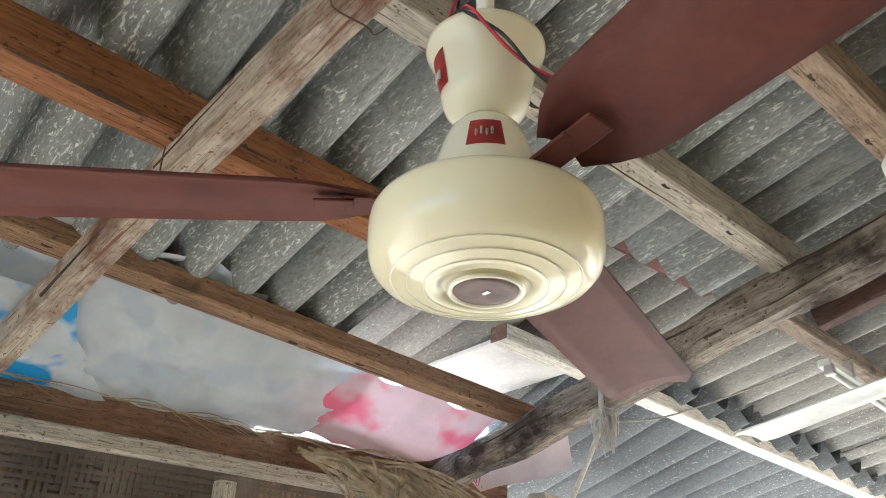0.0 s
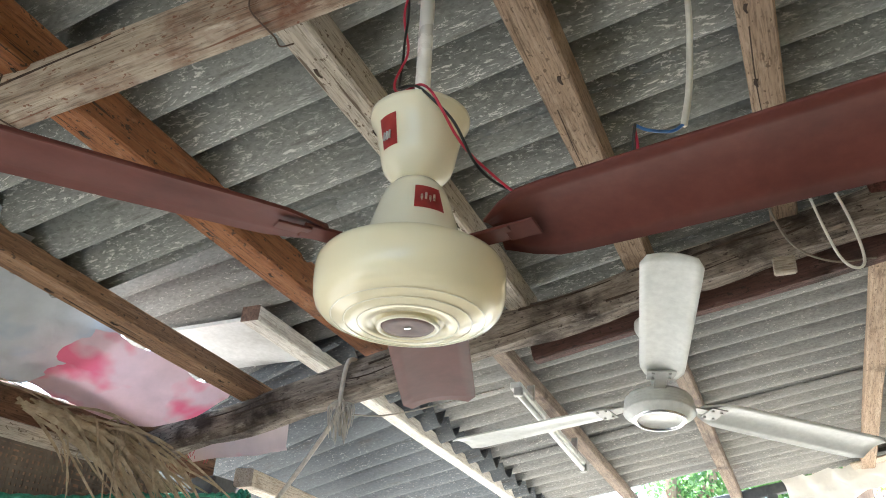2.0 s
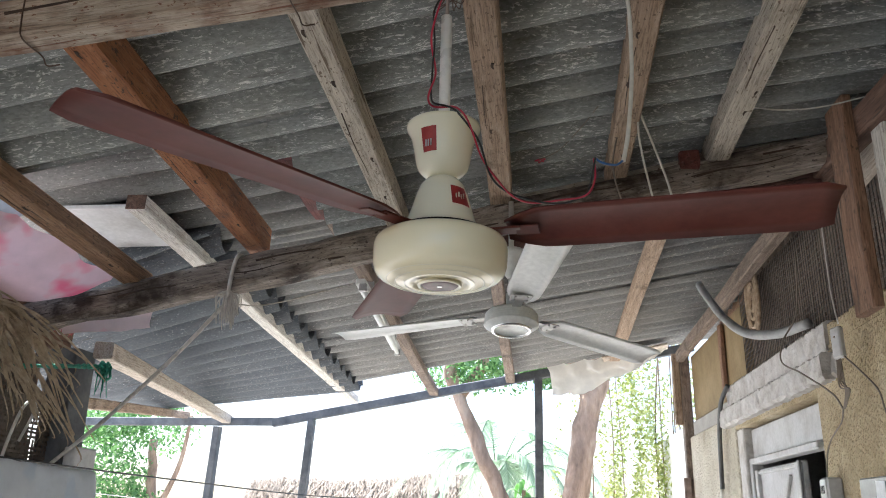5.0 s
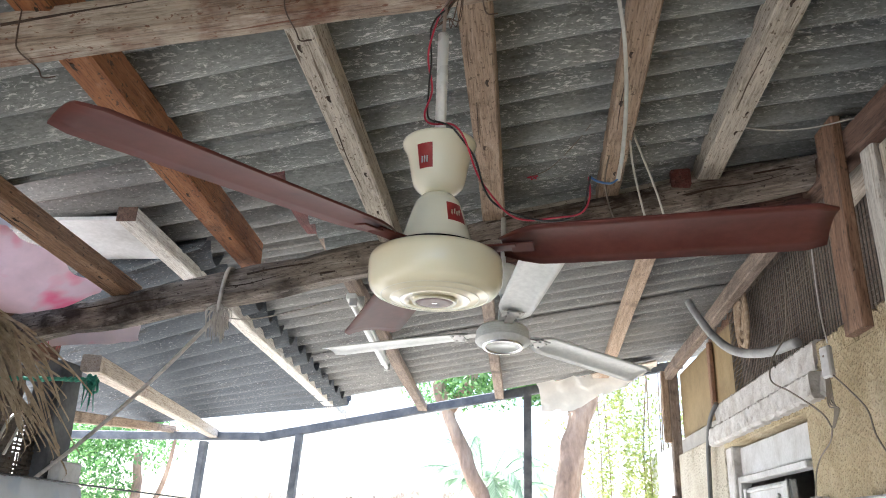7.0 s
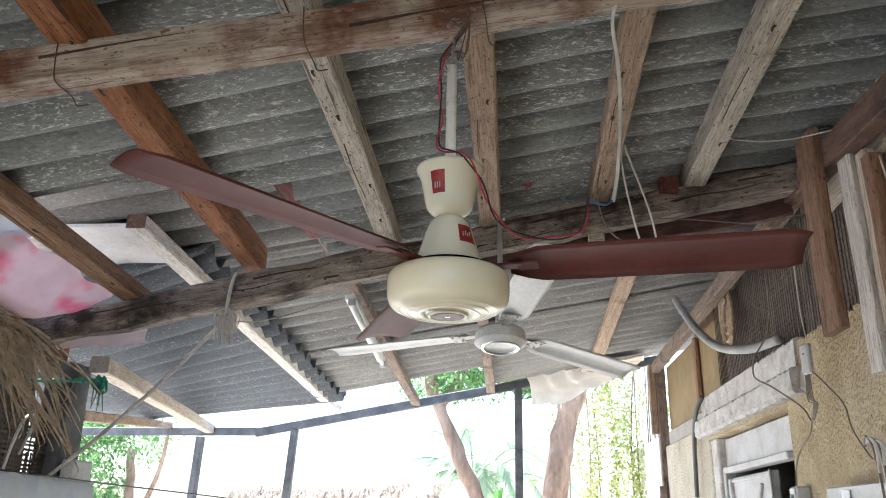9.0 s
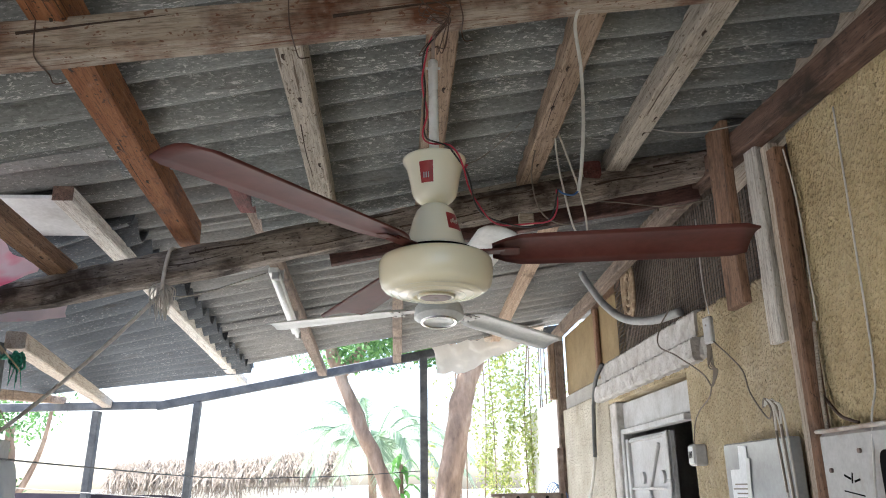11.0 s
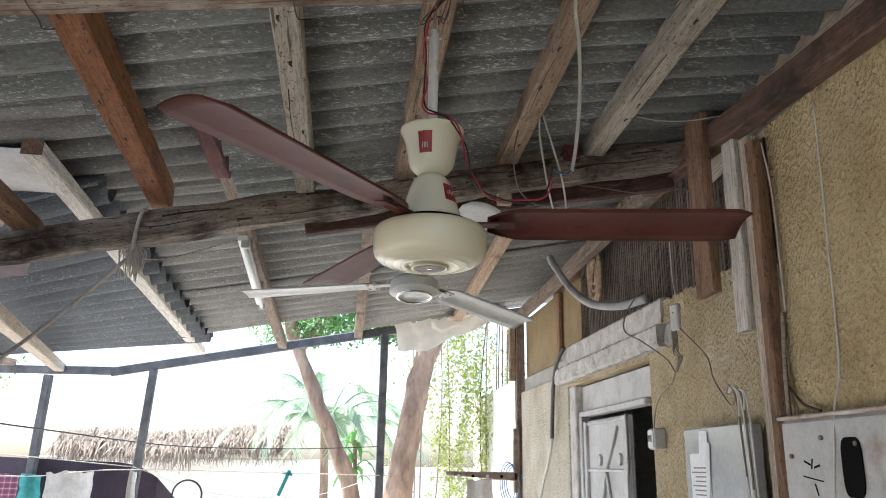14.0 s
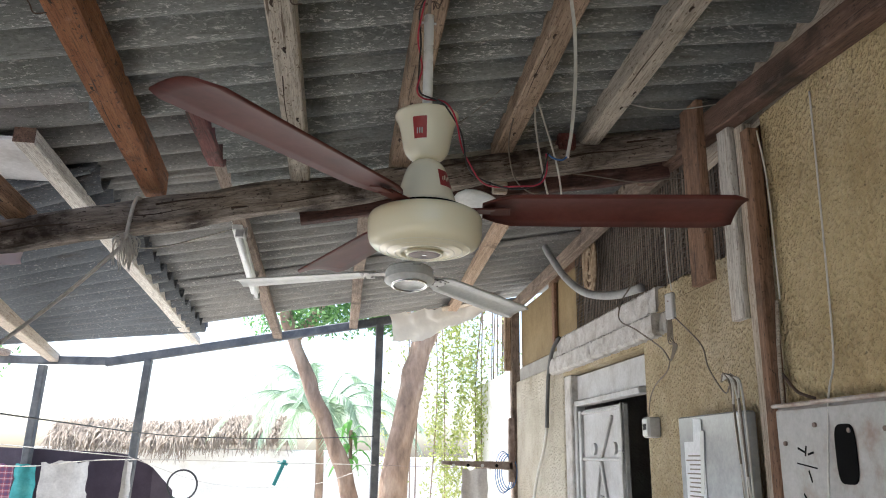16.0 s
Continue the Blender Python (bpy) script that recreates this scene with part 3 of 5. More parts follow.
part("ornament_bar", box_bm((-0.024, 0.02, 1.74), (0.016, 0.020, 0.32), 0.003, Matrix.Rotation(0.72, 4, "X")), M_WHITEPAINT, leaf)
for y in (-0.11, 0.24):
    part("ornament_disc", tube_bm([(-0.032, y, 1.68), (-0.012, y, 1.68)], 0.035, 0, 16), M_WHITEPAINT, leaf)
part("open_leaf", box_bm((0.27, -0.66, 0.97), (0.52, 0.035, 1.9), 0.005), M_WHITEPAINT, door)
part("bolt", tube_bm([(-0.035, -0.265, 1.60), (-0.035, -0.265, 1.92)], 0.008, 0, 8), M_STEEL, leaf, "steel shoot bolt")
part("bolt_handle", box_bm((-0.045, -0.275, 1.66), (0.02, 0.06, 0.012), 0.003), M_STEEL, leaf)
# dark room behind the door
wall_blocks("wall_room", [(DX + 0.2, 3.4, 1.2, 1.3, 0, 2.9), (DX + 0.2, 3.4, 4.2, 4.3, 0, 2.9), (3.3, 3.4, 1.3, 4.2, 0, 2.9), (DX + 0.2, 3.4, 1.2, 4.3, 2.9, 2.98)], M_CONCRETE, "plain grey walls of the dark room behind the door")

M_SLAT = wood("dusty_brown_slat", (0.14, 0.10, 0.075), (0.24, 0.18, 0.135), (0.32, 0.25, 0.19), (0.08, 0.055, 0.04), 0.62)
# slatted gable above the wall
slats = base("slat_wall", (1.44, 2.4, 2.35), "brown vertical slats behind wire mesh above the wall", "slat wall", kind="structure")
for k in range(38):
    y = -1.2 + k * 0.06
    part("slat", box_bm((0.004 * (k % 2), y, 0.42), (0.02, 0.052, 0.95), 0.004), M_SLAT, slats)
mesh1 = bmesh.new()
for k in range(77):
    y = 1.2 + k * 0.029
    add_tube(mesh1, [(1.375, y, 2.38), (1.375, y, 2.99)], 0.0022, 4)
for k in range(26):
    z = 2.39 + k * 0.024
    add_tube(mesh1, [(1.377, 1.2, z), (1.377, 3.42, z)], 0.0022, 4)
tagged(mesh_ob("wire_mesh", mesh1, M_WIREMESH), "dark woven wire mesh screen above the wall", "wire mesh", kind="stuff")
wall_blocks("wall_upper", [(DX + 0.05, DX + 0.15, 3.45, 5.05, 2.44, 2.95)], M_PANEL, "yellow painted panel at the far end of the wall")
wall_blocks("wall_band", [(DX + 0.03, DX + 0.17, 3.43, 5.05, 2.322, 2.437)], M_CONCRETE, "dark bare concrete band under the yellow panel")
timber("panel_batten", (DX + 0.03, 3.91, 2.47), (DX + 0.03, 3.91, 2.93), 0.06, 0.03, M_BROWN, "short brown batten on the yellow panel", "batten")

timber("wall_plate", (1.235, -2.0, 2.75), (1.235, 1.83, 2.99), 0.075, 0.10, M_DARKBROWN, "brown timber wall plate along the wall head", "beam")
timber("wall_plate", (1.27, 1.5, 3.0), (1.30, 5.05, 2.945), 0.06, 0.085, M_SLAT, "grey-brown timber plate above the wire mesh", "beam")
timber("top_board", (1.36, -2.0, 3.23), (1.36, 1.6, 3.03), 0.03, 0.30, M_PALE, "dusty tan board closing the roof edge", "board")
timber("vertical_plank", (1.185, 1.215, 2.33), (1.185, 1.215, 3.05), 0.145, 0.035, M_BROWN, "upright brown plank nailed to the wall plate", "plank")
timber("vertical_plank", (1.245, 1.075, 2.17), (1.245, 1.075, 2.90), 0.088, 0.03, M_WHITEWOOD, "upright worn white-painted plank beside the post", "plank")
timber("wall_post", (1.245, 0.905, 0.07), (1.245, 0.905, 2.82), 0.05, 0.05, M_BROWN, "brown timber post against the stucco wall", "post")
timber("white_strip", (1.255, 0.965, 0.07), (1.255, 0.965, 2.86), 0.06, 0.04, M_PALE, "white painted timber strip beside the post", "trim")
timber("corner_post", (1.34, 5.12, 0.07), (1.34, 5.12, 2.98), 0.085, 0.075, M_SLAT, "dark weathered timber corner post", "post")

# ---- near roof timbers ----
M_KNOT = mottled("dark_wood_knot", (0.035, 0.022, 0.015), (0.06, 0.038, 0.026), (0.10, 0.065, 0.045), 20, 0.9, 0.2)
PUR = "purlins of the near roof"
for xa, za, xb, zb, w, h, mt, lab in (
    (-1.365, 2.600, -1.365, 2.512, 0.085, 0.065, M_BROWN2, "spliced brown timber purlin beside the tarpaulin"),
    (-0.800, 2.635, -0.895, 2.645, 0.080, 0.105, M_ORANGE, "orange-brown sawn timber purlin with a knot"),
    (-0.345, 2.762, -0.347, 2.712, 0.072, 0.085, M_GREY, "grey weathered timber purlin with dark speckles"),
    (0.042, 2.828, 0.042, 2.788, 0.080, 0.09, M_TAN, "coarse-grained tan timber purlin above the fan"),
    (0.444, 2.925, 0.466, 2.890, 0.075, 0.085, M_TAN, "tan-grey timber purlin with a white cable along it"),
    (0.815, 2.968, 0.825, 2.942, 0.080, 0.09, M_GREY, "pale grey timber purlin near the house wall"),
):
    x, (fa, fb) = xa, (-2.9 / 1.4, 1.5 / 1.4)
    pur = timber("roof_purlin", (xa + fa * (xb - xa), -2.9, za + fa * (zb - za) + h / 2), (xa + fb * (xb - xa), 1.5, za + fb * (zb - za) + h / 2), w, h, mt, lab, "purlin", PUR)
    for k in range(5):
        kx = 0.55 + 0.33 * k + 0.12 * math.sin(7 * x + 3 * k)
        ky = 0.26 * w * math.sin(11 * x + 5 * k)
        part("knot", tube_bm([(kx - 0.014, ky, -h / 2 + 0.002), (kx, ky + 0.003, -h / 2 + 0.001), (kx + 0.014, ky, -h / 2 + 0.002)], 0.0055, 4, 6, 0.003), M_KNOT, pur)
    for k in range(2):
        part("split", tube_bm([(0.5 + 0.8 * k, 0.2 * w, -h / 2 + 0.001), (0.7 + 0.8 * k, 0.2 * w + 0.004, -h / 2), (0.95 + 0.8 * k, 0.2 * w - 0.004, -h / 2 + 0.002)], 0.0022, 4, 5, 0.0008), M_KNOT, pur)
timber("roof_purlin", (-1.80, -2.9, 2.75), (-1.80, 1.5, 2.46), 0.07, 0.08, M_BROWN, "brown edge purlin above the eaves board", "purlin", PUR)
timber("spacer_block", (-0.725, 1.17, 2.915), (-0.715, 1.695, 2.895), 0.07, 0.07, M_RED, "short dark red painted stub spliced to a batten", "timber block")
timber("spacer_block", (0.72, 1.38, 2.945), (0.74, 1.5, 2.935), 0.07, 0.07, M_RED, "small red painted timber block on the beam", "timber block")
cross = timber("cross_beam", (-1.75, 0.03 - 0.095 * 1.75, 2.757 - 0.199 * 1.75), (0.95, 0.03 + 0.095 * 0.95, 2.757 + 0.199 * 0.95), 0.06, 0.09, M_STREAK, "pale timber cross beam with a long dark split", "beam", rough=0.006)
mainb = timber("main_beam", (-1.95, 1.45, 2.795 + 0.205 * -1.95 - 0.055), (1.28, 1.45, 2.795 + 0.205 * 1.28 - 0.055), 0.11, 0.115, M_OLD, "old weathered split main roof beam", "beam", rough=0.014, seg=40, cham=0.02, wane=0.25)
for x0, x1, z, rr in ((-0.46, -0.12, 0.012, 0.006), (0.18, 0.52, -0.015, 0.004), (-0.95, -0.6, -0.02, 0.004), (0.6, 1.0, 0.015, 0.005)):
    part("split", tube_bm([(x0, -0.03, z), ((x0 + x1) / 2, -0.0305, z + 0.008), (x1, -0.03, z + 0.014)], rr, 5, 6, 0.001), M_KNOT, cross)
for k in range(11):
    x0 = -1.35 + 0.27 * k
    z = 0.034 * math.sin(2.7 * k + 0.6)
    part("split", tube_bm([(x0, -0.054, z), (x0 + 0.12, -0.056, z + 0.006 * math.sin(k)), (x0 + 0.26, -0.055, z - 0.006), (x0 + 0.40, -0.054, z + 0.004)], 0.0042, 5, 6, 0.001), M_KNOT, mainb)
timber("red_plank", (-0.35, 1.56, 2.635), (1.22, 1.56, 2.93), 0.05, 0.10, M_REDDARK, "dark red stained plank behind the main beam", "plank", rough=0.006)
timber("infill_plank", (0.10, 1.535, 2.795 + 0.205 * 0.10 + 0.035), (1.2, 1.535, 2.795 + 0.205 * 1.2 + 0.035), 0.03, 0.06, M_GREY, "grey weathered plank lying along the main beam", "plank", rough=0.004)
timber("timber_offcut", (-0.84, 1.44, 2.585), (-0.72, 1.50, 2.595), 0.07, 0.045, M_PALE, "pale sawn offcut wedged under the beam", "timber block")

# ---- far roof timbers ----
FAR = "battens of the far roof"
for x, w, h, mt, y0, y1, lab in (
    (-0.72, 0.075, 0.06, M_SLAT, 1.7, 5.45, "red-brown batten carrying the tube light"),
    (-0.06, 0.075, 0.06, M_SLAT, 1.7, 5.5, "brown timber batten under the far roof"),
    (0.82, 0.09, 0.06, M_TAN, 1.7, 5.5, "tan timber batten near the wall"),
):
    timber("roof_batten", (x, y0, z_far(x, y0) + h / 2), (x, y1, z_far(x, y1) + h / 2), w, h, mt, lab, "batten", FAR)
timber("pale_board", (-1.60, 1.36, z_far(-1.60, 1.36) + 0.012), (-1.60, 1.74, z_far(-1.60, 1.74) + 0.012), 0.46, 0.014, M_WHITEPAINT, "pale whitewashed board lying under the roof sheets", "board")
wb = timber("roof_batten", (-1.34, 1.33, 2.803), (-1.395, 5.35, 2.625), 0.078, 0.06, M_WHITEWOOD, "white-painted timber batten passing over the main beam", "batten", FAR)
part("sawn_end", box_bm((-0.5 * (Vector((-1.395, 5.35, 2.625)) - Vector((-1.34, 1.33, 2.803))).length - 0.002, 0, 0), (0.006, 0.076, 0.058), 0.001), M_DARKBROWN, wb, "dark stained sawn end")
timber("roof_batten", (-1.70, 1.88, 2.345), (-2.60, 5.6, 2.47), 0.08, 0.075, M_PALE, "pale split timber batten at the low side", "batten", FAR)
timber("roof_batten", (-2.1, 2.1, 2.17), (-2.99, 5.56, 2.505), 0.07, 0.06, M_TAN, "short tan batten at the roof edge", "batten", FAR)
timber("far_header", (-2.15, 5.5, 2.44), (1.5, 5.5, 3.12), 0.06, 0.075, M_DARKPOST, "dark weathered timber header at the open end", "beam")
timber("far_header", (-4.3, 5.5, 2.43), (-2.1, 5.5, 2.45), 0.06, 0.07, M_DARKPOST, "dark level timber header at the low end", "beam")
POSTS = "posts of the open end"
timber("end_post", (-2.72, 5.5, 0.0), (-2.655, 5.5, 2.40), 0.085, 0.06, M_DARKPOST, "dark weathered leaning timber post", "post", POSTS)
timber("end_post", (-1.93, 5.5, 0.0), (-1.80, 5.5, 2.47), 0.085, 0.06, M_DARKPOST, "dark weathered leaning timber post", "post", POSTS)
timber("end_post", (0.17, 5.5, 0.0), (0.18, 5.5, 2.84), 0.085, 0.07, M_DARKPOST, "dark weathered timber post with cloth tied on", "post", POSTS)

timber("tan_board", (0.72, 5.30, z_far(0.72, 5.3) + 0.02), (1.24, 5.22, z_far(1.24, 5.22) + 0.02), 0.20, 0.016, M_PALE, "stained tan board nailed under the sheet end", "board")

# ---- eaves side ----
timber("eaves_board", (-1.86, -2.4, 2.385), (-1.86, 1.85, 2.385), 0.05, 0.12, M_BROWN, "rough brown eaves board", "beam", rough=0.006)
timber("eaves_board", (-1.81, -2.4, 2.29), (-1.81, 1.5, 2.30), 0.04, 0.05, M_GREY, "thin grey rail below the eaves board", "beam", rough=0.005)
timber("side_post", (-1.78, 1.83, 0.03), (-1.80, 1.83, 2.33), 0.15, 0.12, M_DARKPOST, "dark timber post at the netted side", "post")
timber("side_post", (-1.83, 0.62, 0.03), (-1.83, 0.62, 2.25), 0.06, 0.05, M_GREY, "thin grey post behind the net", "post")

wall_blocks("wall_gable", [(1.62, 1.72, -2.9, 5.0, 2.3, 3.62)], M_BROWN, "dusty brown boarding closing the roof above the house")


# ---- ceiling fans ----
def blade_bm(r0, r1, w0, w1, pitch, thick=0.004, droop=0.0):
    bm = bmesh.new()
    top, bot = [], []
    n, k = 18, 6
    for i in range(n + 1):
        u = i / n
        r = r0 + (r1 - r0) * u
        w = w0 + (w1 - w0) * u
        if u > 0.93:
            w *= math.sqrt(max(0.0, 1 - ((u - 0.93) / 0.075) ** 2)) * 0.35 + 0.65
        if u < 0.14:
            w *= 0.45 + 0.55 * math.sin(0.5 * math.pi * u / 0.14)
        a = radians(pitch * (1 - 0.35 * u))
        rt, rb = [], []
        for j in range(k + 1):
            v = j / k - 0.5
            cam_ = 0.010 * (1 - 4 * v * v)
            y, z = v * w, cam_
            p = Vector((r, y * math.cos(a) - z * math.sin(a), y * math.sin(a) + z * math.cos(a) - droop * u * u))
            rt.append(bm.verts.new(p + Vector((0, 0, thick / 2))))
            rb.append(bm.verts.new(p - Vector((0, 0, thick / 2))))
        top.append(rt)
        bot.append(rb)
    for i in range(n):
        for j in range(k):
            bm.faces.new((top[i][j], top[i + 1][j], top[i + 1][j + 1], top[i][j + 1]))
            bm.faces.new((bot[i][j], bot[i][j + 1], bot[i + 1][j + 1], bot[i + 1][j]))
    for i in range(n):
        for j in (0, k):
            bm.faces.new((top[i][j], bot[i][j], bot[i + 1][j], top[i + 1][j]))
    for i in (0, n):
        for j in range(k):
            bm.faces.new((top[i][j], top[i][j + 1], bot[i][j + 1], bot[i][j]))
    return bm


def ring_bm(r, z, t, seg=56):
    bm = bmesh.new()
    lathe(bm, [(r - t, z), (r - t * 0.5, z - t * 0.7), (r + t * 0.5, z - t * 0.7), (r + t, z)], seg)
    return bm


def sticker_bm(r, z0, z1, a0, a1, slope=0.0):
    bm = bmesh.new()
    rows = []
    for k in range(9):
        a = radians(a0 + (a1 - a0) * k / 8)
        rows.append([bm.verts.new(((r + s) * math.cos(a), (r + s) * math.sin(a), z)) for s, z in ((0, z0), (slope, z1))])
    for a, b in zip(rows, rows[1:]):
        bm.faces.new((a[0], b[0], b[1], a[1]))
    return bm


FAN = (0.0, 0.0, 2.07)
fan = base("ceiling_fan", FAN, "cream ceiling fan with red-brown blades hanging from a beam", "ceiling fan")
bm = bmesh.new()
lathe(bm, [(0.0, 0.001), (0.034, 0.001), (0.0365, 0.006), (0.0435, 0.006), (0.0445, 0.002), (0.058, 0.0032), (0.0740, 0.0058), (0.0900, 0.0102), (0.1020, 0.0145), (0.1092, 0.0220), (0.1127, 0.0320), (0.1139, 0.0430), (0.1143, 0.0540), (0.1143, 0.0650), (0.1134, 0.0720), (0.1102, 0.0780), (0.1035, 0.0820), (0.0930, 0.0838), (0.0880, 0.0845), (0.0, 0.0850)], 72)
motor = part("motor_housing", bm, M_MOTOR, fan, "cream enamelled motor housing with concentric grooves", True)
for r, z in ((0.0590, 0.0031), (0.0750, 0.0057), (0.0905, 0.0099)):
    part("groove_ring", ring_bm(r, z, 0.0010), M_CREAM, motor, "", True)
part("trim_ring", ring_bm(0.0345, 0.0005, 0.0032), M_CREAM, motor, "", True)
bm = bmesh.new()
lathe(bm, [(0.0, 0.0), (0.006, -0.0005), (0.022, -0.0012), (0.03, -0.0008), (0.0315, 0.001)], 48)
badge = part("badge", bm, M_BADGE, motor, "round brown maker's badge", True)
part("badge_mark", box_bm((0, 0, -0.0012), (0.008, 0.004, 0.001), 0.0), M_CHROME, badge)
# black disc where the blades enter; the gap's shade is put into its colour
bm = bmesh.new()
lathe(bm, [(0.0, 0.084), (0.080, 0.084), (0.080, 0.094), (0.0, 0.094)], 48)
part("blade_hub", bm, M_BLACK, fan, "", True)
bm = bmesh.new()
lathe(bm, [(0.075, 0.094), (0.077, 0.097), (0.074, 0.102), (0.067, 0.106), (0.062, 0.113), (0.0535, 0.140), (0.0455, 0.168), (0.039, 0.186), (0.029, 0.198), (0.018, 0.203), (0.018, 0.206)], 56)
part("upper_cover", bm, M_CREAM, fan, "cream bell cover over the motor", True, Matrix.Translation((0, 0, -0.006)))
bm = bmesh.new()
lathe(bm, [(0.0, 0.204), (0.022, 0.204), (0.030, 0.207), (0.0375, 0.213), (0.0440, 0.221), (0.0475, 0.232), (0.0510, 0.252), (0.0560, 0.276), (0.0605, 0.289), (0.0655, 0.297), (0.0668, 0.302), (0.058, 0.302), (0.048, 0.290), (0.042, 0.270), (0.0, 0.262)], 56)
canopy = part("lower_canopy", bm, M_CREAM, fan, "cream cup-shaped canopy", True, Matrix.Translation((0, 0, -0.007)))
part("sticker", sticker_bm(0.0490, 0.236, 0.280, 234, 264, 0.0085), M_STICKER, canopy, "dark red maker's sticker", True)
part("sticker", sticker_bm(0.0550, 0.131, 0.168, 296, 337, -0.0112), M_STICKER, fan, "dark red maker's sticker on the bell cover", True)
for a, z, r in ((249, 0.258, 0.0548), ):
    for k in range(3):
        ca = radians(a - 5 + 5 * k)
        part("sticker_mark", box_bm((r * math.cos(ca), r * math.sin(ca), z - 0.008), (0.0022, 0.0022, 0.012), 0.0), M_WHITEPAINT, canopy)
for k in range(4):
    ca = radians(306 + 6.0 * k)
    part("sticker_mark", box_bm((0.0502 * math.cos(ca), 0.0502 * math.sin(ca), 0.147 + 0.003 * (k % 2)), (0.0022, 0.0022, 0.009), 0.0), M_PALE, fan)
bm = bmesh.new()
lathe(bm, [(0.0, 0.25), (0.0105, 0.25), (0.0105, 0.532), (0.0, 0.532)], 24)
part("down_rod", bm, M_RODWHITE, fan, "white painted steel down rod", True)
part("rod_bolt", tube_bm([(-0.016, 0, 0.515), (0.016, 0, 0.515)], 0.003, 0), M_STEEL, fan)
part("hook", tube_bm([(0, 0, 0.528), (0.004, 0, 0.60), (0.022, 0.0, 0.625), (0.004, 0.0, 0.65), (-0.01, 0.0, 0.63)], 0.004), M_RUST, fan)
blade_mesh = blade_bm(0.115, 0.625, 0.115, 0.140, -13)
iron = bmesh.new()
add_box(iron, (0.095, 0, -0.001), (0.09, 0.032, 0.004), 0.0015)
add_box(iron, (0.15, 0, -0.002), (0.04, 0.028, 0.003), 0.0012, pose(0, 0, 0, -12, 0, 0))
first = None
for k, a in enumerate((231, 351, 111)):
    mt = Matrix.Translation((0, 0, 0.092)) @ Matrix.Rotation(radians(a), 4, "Z")
    if first is None:
        first = part("fan_blade", blade_mesh, M_BLADE, fan, "red-brown enamelled blade", True, mt)
        irn = part("blade_iron", iron, M_BLADE, first)
    else:
        o = first.copy()
        scene.collection.objects.link(o)
        o.parent, o.matrix_basis = fan, mt
        q = irn.copy()
        scene.collection.objects.link(q)
        q.parent = o

# second fan
fan2 = base("ceiling_fan", Matrix.Translation((0.08, 1.28, 2.292)) @ pose(0, 0, 0, -8, 0, 0), "greyish white ceiling fan with ribbed motor, standing still", "ceiling fan")
bm = bmesh.new()
prof = [(0.0, 0.0), (0.055, 0.0), (0.058, -0.004), (0.066, -0.004), (0.070, 0.004), (0.082, 0.010)]
for k in range(5):
    z = 0.013 + k * 0.0085
    prof += [(0.089 - 0.001 * k, z), (0.092 - 0.001 * k, z + 0.003), (0.089 - 0.001 * k, z + 0.0065)]
prof += [(0.080, 0.060), (0.05, 0.066), (0.025, 0.075), (0.0, 0.075)]
lathe(bm, prof, 64)
m2 = part("motor_housing", bm, M_FANWHITE, fan2, "white motor housing with ribs", True)
part("trim_ring", ring_bm(0.062, -0.002, 0.006), M_CHROME, m2, "", True)
bm = bmesh.new()
lathe(bm, [(0.0, 0.07), (0.018, 0.07), (0.016, 0.13), (0.0095, 0.135), (0.0095, 0.49), (0.0, 0.49)], 24)
part("down_rod", bm, M_FANWHITE, fan2, "", True)
bm = bmesh.new()
lathe(bm, [(0.012, 0.185), (0.022, 0.20), (0.036, 0.235), (0.050, 0.262), (0.052, 0.268), (0.052, 0.285), (0.046, 0.285), (0.02, 0.27)], 40)
part("canopy", bm, M_FANWHITE, fan2, "white bell-shaped canopy slid down the rod", True)
blade2 = blade_bm(0.125, 0.665, 0.105, 0.125, -11)
iron2 = bmesh.new()
add_box(iron2, (0.115, 0, 0.0), (0.09, 0.03, 0.004), 0.001)
add_box(iron2, (0.16, 0, -0.002), (0.045, 0.07, 0.004), 0.001)
for sx in (0.147, 0.172):
    for sy in (-0.02, 0.02):
        add_tube(iron2, [(sx, sy, -0.008), (sx, sy, 0.004)], 0.004, 8)
first2 = None
for a in (283, 163, 40):
    mt = Matrix.Translation((0, 0, 0.05)) @ Matrix.Rotation(radians(a), 4, "Z")
    if first2 is None:
        first2 = part("fan_blade", blade2, M_FANWHITE, fan2, "white enamelled blade", True, mt)
        irn2 = part("blade_iron", iron2, M_STEEL, first2)
    else:
        o = first2.copy()
        scene.collection.objects.link(o)
        o.parent, o.matrix_basis = fan2, mt
        q = irn2.copy()
        scene.collection.objects.link(q)
        q.parent = o

# ---- tube light ----
tl = base("tube_light", along((-0.70, 2.42, 2.795), (-0.72, 3.62, 2.70)), "slim fluorescent tube light fitted to a batten, unlit", "tube light")
part("tube", tube_bm([(-0.57, 0, -0.02), (0.57, 0, -0.02)], 0.013, 0, 16), M_FANWHITE, tl, "white glass tube", True)
part("fixture_body", box_bm((0, 0.012, 0.016), (1.19, 0.052, 0.034), 0.005), M_FANWHITE, tl, "white enamelled steel channel")
for sx in (-0.4, 0.4):
    part("clip", box_bm((sx, 0.0, 0.055), (0.02, 0.035, 0.09), 0.003), M_STEEL, tl)
for sx in (-0.585, 0.585):
    part("end_cap", box_bm((sx, 0, -0.014), (0.022, 0.04, 0.045), 0.005), M_STEEL, tl)


# ---- cables ----
def cable(name, pts, r, mat, label, category="cable", n=8, seg=6, group=""):
    return tagged(mesh_ob(name, tube_bm(pts, r, n, seg), mat, smooth=True), label, category, group)


